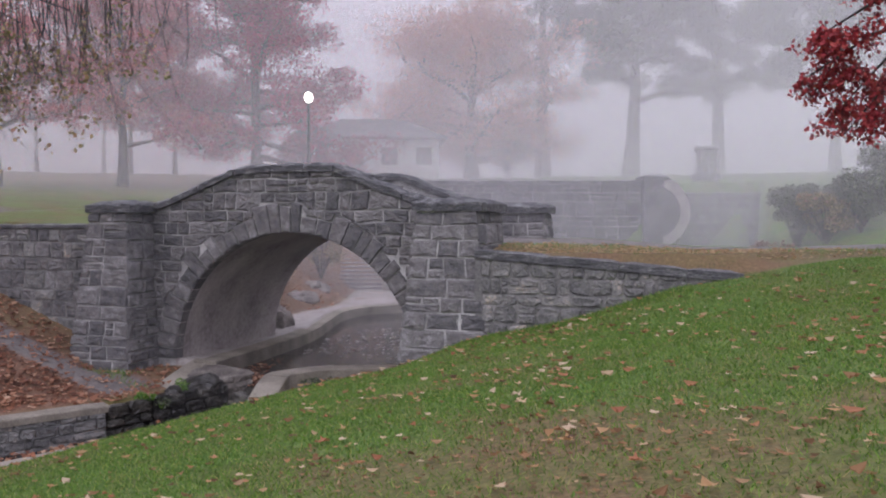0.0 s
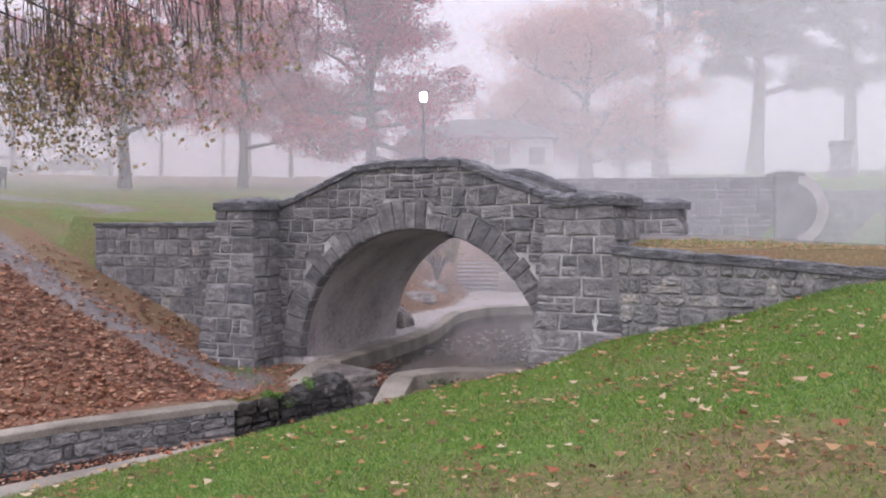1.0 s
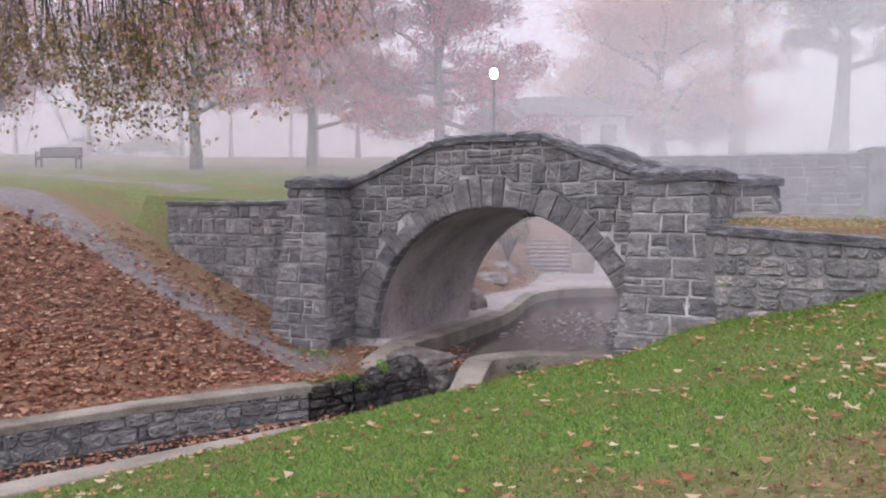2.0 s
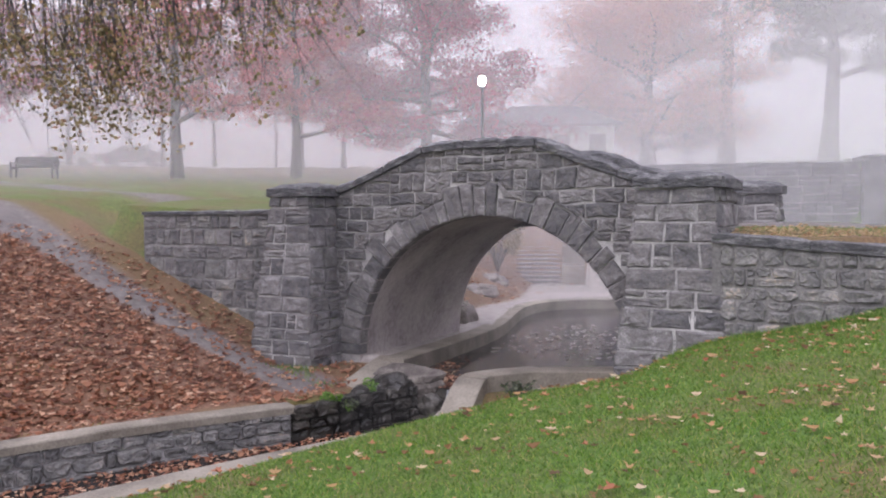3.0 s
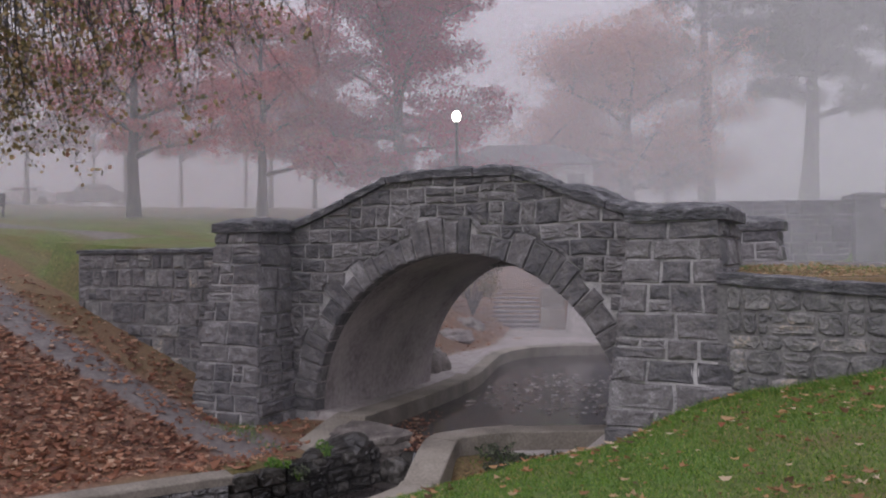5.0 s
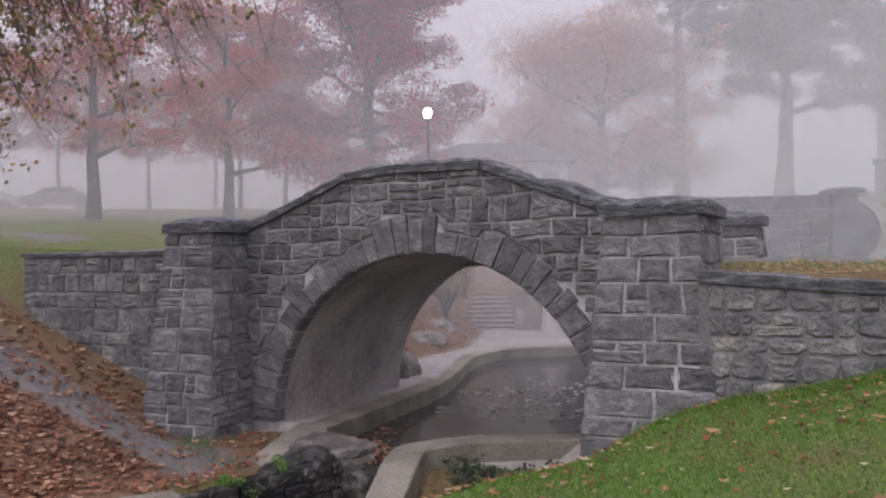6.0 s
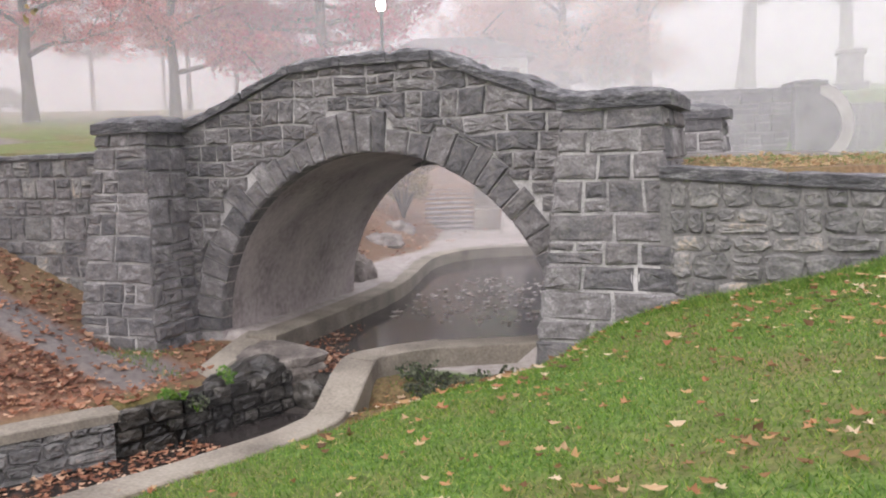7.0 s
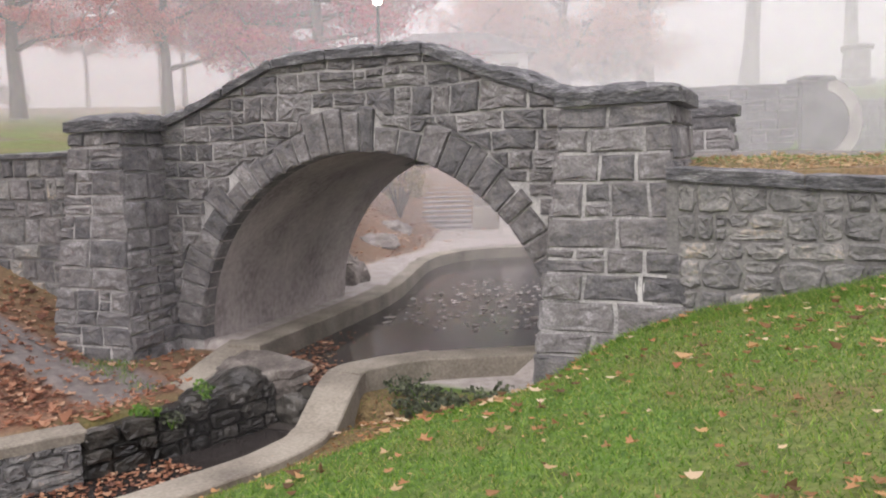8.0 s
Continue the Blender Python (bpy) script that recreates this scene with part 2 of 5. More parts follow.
def bank_left(x, y):
    d = left_rise(x, y)
    z = -2.4 + 0.42 * max(0.0, d - 1.0)
    z -= 0.5 * ease((y - 13.9) / 1.6) * ease((d - 1.2) / 1.5)
    top = 0.86 + far_rise(x, y)
    k = 0.35
    h = clamp01(0.5 + 0.5 * (top - z) / k)
    return top * (1 - h) + z * h - k * h * (1 - h)


def behind(x, y):
    """The hollow behind the bridge: path round the pool, bank with rocks, the rise to the steps."""
    low = -2.08 + 0.02 * max(0.0, y - 29)
    left = max(0.0, -13.6 - x - 0.3 * max(0, y - 29)) * 0.55
    back = max(0.0, y - 34.4 - 0.36 * (x + 14.4)) * 0.58
    z = low + max(left, back)
    return min(z, 0.75 + far_rise(x, y))


def height(x, y):
    d = course_distance(x, y)
    if y < 16.8 or x < -13.0 and y < 22.5 or x < -22:
        if left_rise(x, y) > -0.6 and x < -10 or x < -12.7:
            z = bank_left(x, y)
            if y > 16.5 and x > -19:
                z = 0.86 + far_rise(x, y)
        else:
            z = lawn_right(x, y)
            if x > -5.0:
                spread = 0.2 + 1.6 * max(0.0, x - 0.1)
                z += (max(right_side(x, y), z) - z) * ease((y - 15.6 + 0.35 * (spread - 0.2)) / spread)
    elif x > -5.0:
        z = max(right_side(x, y), lawn_right(x, y)) if y < 22 else right_side(x, y)
    else:
        z = behind(x, y)
        if x < -13.0:
            k = ease((23.2 - y) / 0.8)
            z = max(z, (0.86 + far_rise(x, y)) * k + z * (1 - k))
        if y > 33.5 and x > -12.5:
            z = max(z, right_side(x, y) * ease((x + 12.5) / 1.0))
    if -13.0 < x < -5.0 and 15.3 < y < 22.3:
        z = min(z, -2.12)
    bed = -3.05 if y < 15.4 else -2.95
    return bed + (z - bed) * ease((d - 0.12) / 0.16)


def near_path(x, y):
    """How far a point lies on the paved walk along the left wing wall, 0 to 1."""
    d = left_rise(x, y)
    edge = 13.75 + 0.25 * math.sin(x * 0.9) * 0.4 - 0.12 * max(0.0, -17.5 - x)
    on = ease((y - edge) / 0.18) * ease((15.25 + 0.1 * max(0.0, -15 - x) - y) / 0.3)
    return on if x < -11.2 else 0.0


def grid_lines(spans):
    out = []
    for a, b, step in spans:
        out += list(np.arange(a, b - step * 0.5, step))
    return out + [spans[-1][1]]


# ---------------------------------------------------------------- ground sheet
def ground_material():
    m, n, l, p = node_material("park_ground")
    geo = n.new("ShaderNodeNewGeometry")

    def tex(scale, detail=5):
        t = n.new("ShaderNodeTexNoise")
        t.inputs["Scale"].default_value, t.inputs["Detail"].default_value = scale, detail
        l.new(geo.outputs["Position"], t.inputs["Vector"])
        return t.outputs[0]

    def ramp(src, stops):
        r = n.new("ShaderNodeValToRGB")
        els = r.color_ramp.elements
        while len(els) < len(stops):
            els.new(0.5)
        for e, (pos, col) in zip(els, stops):
            e.position, e.color = pos, (*col, 1)
        l.new(src, r.inputs[0])
        return r.outputs[0]

    def attribute(name):
        a = n.new("ShaderNodeAttribute")
        a.attribute_name = name
        return a.outputs["Fac"]

    def mix(fac, a, b):
        x = n.new("ShaderNodeMix")
        x.data_type = 'RGBA'
        l.new(fac, x.inputs["Factor"])
        l.new(a, x.inputs[6])
        l.new(b, x.inputs[7])
        return x.outputs[2]

    def math_node(op, a, b):
        x = n.new("ShaderNodeMath")
        x.operation, x.use_clamp = op, True
        l.new(a, x.inputs[0])
        if isinstance(b, float):
            x.inputs[1].default_value = b
        else:
            l.new(b, x.inputs[1])
        return x.outputs[0]

    grass = ramp(tex(14), ((0.3, (0.03, 0.07, 0.008)), (0.5, (0.07, 0.14, 0.016)), (0.7, (0.14, 0.21, 0.035))))
    dry = ramp(tex(20), ((0.3, (0.07, 0.048, 0.02)), (0.55, (0.15, 0.105, 0.042)), (0.8, (0.25, 0.175, 0.08))))
    litter = ramp(tex(24), ((0.3, (0.1, 0.055, 0.036)), (0.55, (0.21, 0.11, 0.068)), (0.8, (0.36, 0.21, 0.13))))
    paving = ramp(tex(9), ((0.3, (0.115, 0.102, 0.096)), (0.6, (0.18, 0.16, 0.15)), (0.85, (0.26, 0.225, 0.205))))
    silt = ramp(tex(7), ((0.3, (0.02, 0.017, 0.014)), (0.6, (0.05, 0.042, 0.036)), (0.8, (0.1, 0.075, 0.06))))
    patch = ramp(tex(0.9, 3), ((0.47, (0, 0, 0)), (0.62, (1, 1, 1))))
    broken = math_node('ADD', math_node('MULTIPLY', attribute("dry"), 1.0), math_node('MULTIPLY', patch, 0.4))
    col = mix(broken, grass, dry)
    col = mix(attribute("litter"), col, litter)
    col = mix(attribute("paved"), col, paving)
    pale = ramp(tex(6), ((0.3, (0.3, 0.27, 0.25)), (0.6, (0.42, 0.385, 0.36)), (0.85, (0.52, 0.48, 0.45))))
    col = mix(attribute("pale"), col, pale)
    col = mix(attribute("bed"), col, silt)
    l.new(col, p.inputs["Base Color"])
    p.inputs["Roughness"].default_value = 0.9
    bp = n.new("ShaderNodeBump")
    bp.inputs["Strength"].default_value, bp.inputs["Distance"].default_value = 0.6, 0.03
    l.new(tex(30, 8), bp.inputs["Height"])
    l.new(bp.outputs[0], p.inputs["Normal"])
    return m


def zone(x, y):
    """litter, paved, dry, bed at a point."""
    d = course_distance(x, y)
    bed = 1.0 if d < 0.1 else 0.0
    litter = paved = dry = pale = 0.0
    if x < -10.2 and y < 16.4 and left_rise(x, y) > -0.6:
        paved = near_path(x, y)
        litter = 0.95 * ease((left_rise(x, y) - 0.15 + 0.5 * wobble(x, y, 1.3)) / 0.7) * (1 - ease((-19.5 - x) / 3)) * (1 - ease((1.0 - y) / 4))
        litter *= 1 - 0.5 * ease((y - 15.0) / 0.4)
        dry = 0.8
    elif (x < -13 and y > 16.4 or x < -19) and not (x > -19 and y > 23):
        litter = 0.5 * ease((y - 30 + 6 * wobble(x, y, 0.1)) / 8)
        paved = 0.9 * ease(1 - abs(y - 19.6 + 0.1 * (x + 18)) / 1.2) * ease((-18 - x) / 2)
        dry = 0.35
    elif -14 < x < -5 and y > 16.0 and y < 40 or -19 < x < -5 and 23 < y < 40:
        pale = ease((x + 13.75 + 0.3 * max(0, y - 29)) / 0.4) * ease((34.8 + 0.36 * (x + 14.4) - y) / 0.4)
        litter = 0.9
    elif y < 15.6:
        dry = 0.75 * ease((2.6 - math.hypot((x + 0.9) * 0.8, y - 5.4) + 1.2 * wobble(x, y, 1.1)) / 2) + 0.8 * ease((1.9 - d + 0.6 * wobble(x, y, 1.6)) / 1.0) + 0.7 * ease((2.6 - d + 0.8 * wobble(x, y, 0.9)) / 1.6) * ease((y - 11.5) / 2)
        dry += 0.35 * ease((wobble(x, y, 0.35) - 0.1) / 0.4)
        litter = 0.35 * ease((0.55 - d) / 0.6)
    if -8.3 < x < -5.0 and 15.75 < y < 17.6 and d > 0.1:
        pale, dry, litter = ease((y - 15.8 + 0.1 * wobble(x, y, 4)) / 0.15), 0.0, 0.0
    if y >= 15.6 and x > -5:
        litter = 0.45 * ease((17.4 - y) / 1.0) * ease((3 - x) / 3)
        dry = 0.7 * ease((18 - y) / 1.5) * ease((6 - x) / 5)
        paved = ease((y - 17.6 - 0.06 * max(0, x)) / 0.15) * ease((20.6 + 0.06 * max(0, x) - y) / 0.15)
    return litter, paved, min(dry, 1.0), bed, pale


gx = grid_lines([(-600, -100, 100), (-100, -40, 10), (-40, -20, 1.0), (-20, -17, 0.3), (-17, -4, 0.13), (-4, 3, 0.25), (3, 20, 1.0), (20, 60, 8), (60, 600, 90)])
gy = grid_lines([(-300, -20, 70), (-20, -2, 2.0), (-2, 8, 0.3), (8, 24, 0.13), (24, 36, 0.3), (36, 60, 1.5), (60, 100, 8), (100, 900, 100)])
verts, zones = [], []
for y in gy:
    for x in gx:
        z = height(x, y)
        near = 0.02 if -20 < x < 10 and -2 < y < 40 else 0.12
        verts.append((x, y, z + near * wobble(x, y, 1.7) + 0.03 * wobble(x, y, 0.6)))
        zones.append(zone(x, y))
nx = len(gx)
faces = [(j * nx + i, j * nx + i + 1, (j + 1) * nx + i + 1, (j + 1) * nx + i) for j in range(len(gy) - 1) for i in range(nx - 1)]
ground = mesh_object("ground", verts, faces, ground_material(), smooth=True)
for k, key in enumerate(("litter", "paved", "dry", "bed", "pale")):
    layer = ground.data.attributes.new(key, 'FLOAT', 'POINT')
    layer.data.foreach_set("value", [q[k] for q in zones])
tagged(ground, "sloping park lawn with fallen leaves and paved walks", "ground", kind="structure")


# ---------------------------------------------------------------- stream and its edges
def water_material():
    m, n, l, p = node_material("still_water")
    p.inputs["Base Color"].default_value = (0.035, 0.03, 0.028, 1)
    p.inputs["Roughness"].default_value = 0.12
    p.inputs["IOR"].default_value = 1.33
    g = n.new("ShaderNodeNewGeometry")
    t = n.new("ShaderNodeTexNoise")
    t.inputs["Scale"].default_value, t.inputs["Detail"].default_value = 3.0, 3
    l.new(g.outputs["Position"], t.inputs["Vector"])
    b = n.new("ShaderNodeBump")
    b.inputs["Strength"].default_value, b.inputs["Distance"].default_value = 0.12, 0.02
    l.new(t.outputs[0], b.inputs["Height"])
    l.new(b.outputs[0], p.inputs["Normal"])
    return m


WATER = water_material()
pool = mesh_object("water", [(-13.2, 15.6, WATER_Z), (-3.5, 15.6, WATER_Z), (-3.5, 31.6, WATER_Z), (-13.2, 31.6, WATER_Z)], [(0, 1, 2, 3)], WATER)
tagged(pool, "still dark pool water with floating leaves", "water", kind="structure")
brook = mesh_object("water", [(-16.5, -2, -2.99), (-8.3, -2, -2.99), (-8.3, 15.5, -2.99), (-16.5, 15.5, -2.99)], [(0, 1, 2, 3)], WATER)
tagged(brook, "shallow dark stream water below the weir", "water", kind="structure")


def offset_line(line, d):
    """A polyline moved sideways by d (to the right of its direction)."""
    out = []
    for i, (x, y, *_) in enumerate(line):
        ax, ay = line[max(i - 1, 0)][:2]
        bx, by = line[min(i + 1, len(line) - 1)][:2]
        k = math.hypot(bx - ax, by - ay)
        out.append((x + (by - ay) / k * d, y - (bx - ax) / k * d))
    return out


def finer(line, step=0.4):
    out = []
    for a, b in zip(line, line[1:]):
        k = max(1, int(math.dist(a[:2], b[:2]) / step))
        out += [tuple(a[c] + (b[c] - a[c]) * i / k for c in range(len(a))) for i in range(k)]
    return out + [line[-1]]


def smooth_line(line, times=2):
    for _ in range(times):
        out = [line[0]]
        for a, b in zip(line, line[1:]):
            out.append(tuple(0.75 * p + 0.25 * q for p, q in zip(a, b)))
            out.append(tuple(0.25 * p + 0.75 * q for p, q in zip(a, b)))
        line = out + [line[-1]]
    return line


def edging(name, line, inner, outer, thick, material, label, category):
    """A slab of concrete along a line of (x, y, top z), from inner to outer sideways."""
    line = finer(smooth_line(line), 0.35)
    a, b = offset_line(line, inner), offset_line(line, outer)
    v, f = [], []
    for i, (x, y, z) in enumerate(line):
        j = 0.012 * wobble(x, y, 2.3)
        e = 0.018
        k = 0.02 * wobble(x + 9, y, 3.1)
        (px, py), (qx, qy) = a[i], b[i]
        ux, uy = (qx - px), (qy - py)
        w = math.hypot(ux, uy)
        ux, uy = ux / w, uy / w
        px, py = px + ux * k, py + uy * k
        v += [(px, py, z - thick), (px, py, z - e + j), (px + ux * e, py + uy * e, z + j), (qx - ux * e, qy - uy * e, z + j * 0.5),
              (qx, qy, z - e + j * 0.5), (qx, qy, z - thick)]
    for i in range(len(line) - 1):
        for k in range(6):
            f.append((i * 6 + k, i * 6 + (k + 1) % 6, (i + 1) * 6 + (k + 1) % 6, (i + 1) * 6 + k))
    last = (len(line) - 1) * 6
    f += [tuple(range(6))[::-1], tuple(last + k for k in range(6))]
    ob = mesh_object(name, v, f, material)
    bm = bmesh.new()
    bm.from_mesh(ob.data)
    bmesh.ops.recalc_face_normals(bm, faces=bm.faces[:])
    bm.to_mesh(ob.data)
    bm.free()
    return tagged(ob, label, category, kind="structure")


edging("kerb", [(x, y, -2.42) for x, y in KERB_R] + [(-8.42, 13.9, -2.4)], -0.02, 0.46, 0.62, CONCRETE, "pale worn concrete kerb along the stream", "kerb")
for cast in ([(-8.38, 13.85, -2.41), (-8.68, 14.95, -2.13), (-8.74, 15.25, -2.09)], [(-8.745, 15.27, -2.085), (-8.72, 15.62, -2.07), (-8.2, 16.3, -2.05), (-7.86, 16.56, -2.05)],
             [(-7.84, 16.575, -2.07), (-7.2, 17.0, -2.075), (-6.2, 17.5, -2.08), (-5.2, 17.8, -2.08)]):
    edging("coping", cast, -0.02, 0.5, 0.95, CONCRETE, "weathered concrete weir coping with a cracked joint", "coping")
edging("coping", [(x, y, -2.1) for x, y in POOL_L[:-2]] + [(-10.6, 17.0, -2.07), (-10.5, 16.2, -2.05)], -0.02, 0.5, 0.9, CONCRETE,
       "weathered concrete pool coping curving under the arch", "coping")
edging("coping", [(-10.78, 16.5, -2.056), (-10.74, 15.9, -2.14), (-10.72, 15.2, -2.32), (-10.8, 14.75, -2.42)], -0.06, 0.42, 0.5, CONCRETE, "sloping concrete ramp beside the weir", "coping")
edging("coping", [(-10.66, 13.0, -2.36), (-11.85, 11.0, -2.36), (-12.45, 9.6, -2.36), (-16.2, 0.0, -2.36)], -0.02, 0.42, 0.13, CONCRETE,
       "concrete coping on the stream wall with leaves", "coping")
edging("wall", [(-10.7, 12.95, -2.47), (-11.85, 11.0, -2.47), (-12.45, 9.6, -2.47), (-16.2, 0.0, -2.47)], 0.04, 0.4, 0.75, MORTAR, "rough stone stream wall", "wall")
edging("wall", [(-9.8, 16.2, -2.3), (-9.75, 15.5, -2.3), (-10.1, 14.5, -2.36), (-10.7, 12.95, -2.46)], 0.05, 0.3, 0.9, WETSTONE, "dark wet mossy stone weir wall", "wall")
weir = bmesh.new()
box(weir, -9.95, -8.6, 15.66, 15.95, -3.2, -2.43)
tagged(part("weir", weir, WETSTONE, label="dark wet stone sill of the weir"), category="weir", kind="structure")




def ledge():
    """The broken concrete lip that the left coping ends in, reaching out over the weir."""
    rim = [(-10.72, 16.42), (-10.4, 16.33), (-9.85, 16.02), (-9.29, 15.75), (-9.45, 15.55), (-9.85, 15.45), (-10.1, 15.1), (-10.28, 14.75), (-10.55, 14.3), (-10.85, 14.4), (-10.8, 15.6), (-10.72, 16.42)]
    rim = finer(rim, 0.13)[:-1]
    cx, cy = -10.3, 15.6
    bm = bmesh.new()
    loops = []
    for k, drop in ((0.0, 0), (0.45, 0), (0.8, 0.0), (0.97, 0.01), (1.0, 0.04), (0.985, 0.12), (0.94, 0.15), (0.99, 0.24), (0.92, 0.34), (0.85, 0.5)):
        loop = []
        for x, y in rim:
            px, py = cx + (x - cx) * max(k, 0.02), cy + (y - cy) * max(k, 0.02)
            n1 = noise.noise(Vector((px * 3.5, py * 3.5, drop * 9)))
            n2 = noise.noise(Vector((px * 9, py * 9, drop * 14)))
            side = (drop > 0.02) * (0.09 * n1 + 0.04 * n2)
            top = -2.13 - 0.36 * ease((16.1 - py) / 1.6) + 0.05 * ease((px + 10.0) / 0.5)
            loop.append(bm.verts.new((px + side, py + side * 0.6, top - drop + 0.025 * n1 + 0.012 * n2)))
        loops.append(loop)
    n = len(rim)
    for a, b in zip(loops, loops[1:]):
        for i in range(n):
            bm.faces.new((a[i], a[(i + 1) % n], b[(i + 1) % n], b[i]))
    bm.faces.new(loops[0])
    bm.faces.new(loops[-1][::-1])
    tagged(part("ledge", bm, LEDGE, label="stained broken concrete lip beside the weir"), category="ledge", kind="structure")


ledge()


# ---------------------------------------------------------------- masonry
def top_line(x):
    """Underside of the coping along the bridge's face."""
    pts = ((-12.4, 1.2), (-12.0, 1.28), (-11.2, 1.58), (-10.1, 2.02), (-9.2, 2.07), (-7.7, 2.05), (-6.8, 1.66), (-5.5, 1.22))
    for (ax, az), (bx, bz) in zip(pts, pts[1:]):
        if x <= bx:
            return az + (bz - az) * clamp01((x - ax) / (bx - ax))
    return pts[-1][1]


def rough_block(outline, depth, proud, seed, bulge=0.03):
    """Vertices and faces of a rock-faced stone: outline in (u, w), proud of the wall by proud, set back by depth."""
    rnd = random.Random(seed)
    n = len(outline)
    cu = sum(p[0] for p in outline) / n
    cw = sum(p[1] for p in outline) / n
    v = [(u, w, -depth) for u, w in outline]
    v += [(u, w, proud * 0.25) for u, w in outline]
    lean_u, lean_w = rnd.uniform(-0.06, 0.06), rnd.uniform(-0.05, 0.05)
    for shrink, part_, out in ((0.012, 1, 0.62), (0.03, 1, 0.95), (0.0, 0.58, 1.05)):
        for u, w in outline:
            d = math.hypot(u - cu, w - cw) or 1
            k = max(0.3, 1 - shrink / d) * part_ * (1 if part_ == 1 else rnd.uniform(0.75, 1.25))
            au, aw = (u - cu) * k, (w - cw) * k
            v.append((cu + au, cw + aw, proud * out + au * lean_u + aw * lean_w + rnd.uniform(-0.5, 0.5) * bulge))
    v.append((cu + rnd.uniform(-0.05, 0.05), cw + rnd.uniform(-0.03, 0.03), proud + rnd.uniform(-0.5, 0.5) * bulge))
    f = [tuple(range(n))[::-1]]
    for r in range(4):
        for i in range(n):
            j = (i + 1) % n
            f.append((r * n + i, r * n + j, (r + 1) * n + j, (r + 1) * n + i))
    for i in range(n):
        f.append((4 * n + i, 4 * n + (i + 1) % n, 5 * n))
    return v, f


def dense(rect, per=3):
    out = []
    for a, b in zip(rect, rect[1:] + rect[:1]):
        out += [(a[0] + (b[0] - a[0]) * i / per, a[1] + (b[1] - a[1]) * i / per) for i in range(per)]
    return out


def courses(u0, u1, w0, w1, rnd, low=0.22, high=0.36, short=0.3, long=0.72):
    """Rectangles of broken-course masonry: bands of blocks, many of them split into smaller stones."""
    bands = [w0]
    while bands[-1] < w1 - 0.01:
        h = rnd.uniform(low, high * 1.25)
        left = w1 - bands[-1]
        bands.append(w1 if left < high * 1.25 else bands[-1] + (left / 2 if left - h < low * 0.75 else h))
    rects = []
    for w, top in zip(bands, bands[1:]):
        h = top - w
        u = u0 - rnd.uniform(0, short) * (u1 - u0 > 2)
        while u < u1 - 0.02:
            k = rnd.uniform(short, long)
            if u1 - u - k < short * 0.8:
                k = u1 - u
            a, b = max(u, u0), min(u + k, u1)
            u += k
            if b - a < 0.08:
                continue
            luck = rnd.random()
            s = w + h * rnd.uniform(0.42, 0.58)
            m = a + (b - a) * rnd.uniform(0.35, 0.65)
            if h > 0.27 and luck < 0.1:
                rects += [(a, b, w, s), (a, b, s, top)]
            elif h > 0.27 and b - a > short * 1.5 and luck < 0.26:
                rects += [(a, m, w, top), (m, b, w, s), (m, b, s, top)]
            elif h > 0.27 and b - a > short * 1.5 and luck < 0.42:
                rects += [(a, m, w, s), (a, m, s, top), (m, b, w, top)]
            elif h > 0.27 and b - a > short * 1.6 and luck < 0.5:
                rects += [(a, b, w, s), (a, m, s, top), (m, b, s, top)]
            else:
                rects.append((a, b, w, top))
    return rects


def lay_stone(outline, place, material, parent, seed, proud=0.035, depth=0.03):
    """One stone, put into the world by place(u, w, out)."""
    v, f = rough_block(outline, depth, proud, seed)
    ob = mesh_object("stone", [place(*p) for p in v], f, material, parent, smooth=False)
    return ob


def rect_outline(r, rnd, gap=0.011, per=2):
    u0, u1, w0, w1 = r
    j = 0.012
    c = [(u0 + gap + rnd.uniform(0, j), w0 + gap + rnd.uniform(0, j)), (u1 - gap - rnd.uniform(0, j), w0 + gap + rnd.uniform(0, j)),
         (u1 - gap - rnd.uniform(0, j), w1 - gap - rnd.uniform(0, j)), (u0 + gap + rnd.uniform(0, j), w1 - gap - rnd.uniform(0, j))]
    o = dense(c, per)
    o = [(u + rnd.uniform(-1, 1) * 0.009, w + rnd.uniform(-1, 1) * 0.008) if i % per else (u, w) for i, (u, w) in enumerate(o)]
    return [(u + 0.03 * noise.noise(Vector((u * 0.7, w * 2.1, 5.0))), w + 0.045 * noise.noise(Vector((u * 1.3, w * 0.9, 1.0)))) for u, w in o]


def rubble_outline(r, rnd):
    """An uneven fieldstone: a block with its corners knocked off."""
    u0, u1, w0, w1 = r
    a, b = (u1 - u0) / 2, (w1 - w0) / 2
    o = []
    for k in range(12):
        t = (k + 0.5 + rnd.uniform(-0.35, 0.35)) * math.tau / 12
        c, d = math.cos(t), math.sin(t)
        q = rnd.uniform(0.9, 1.05) / (abs(c) ** 6 + abs(d) ** 6) ** (1 / 6)
        o.append(((u0 + u1) / 2 + c * q * (a - 0.008), (w0 + w1) / 2 + d * q * (b - 0.008)))
    return o


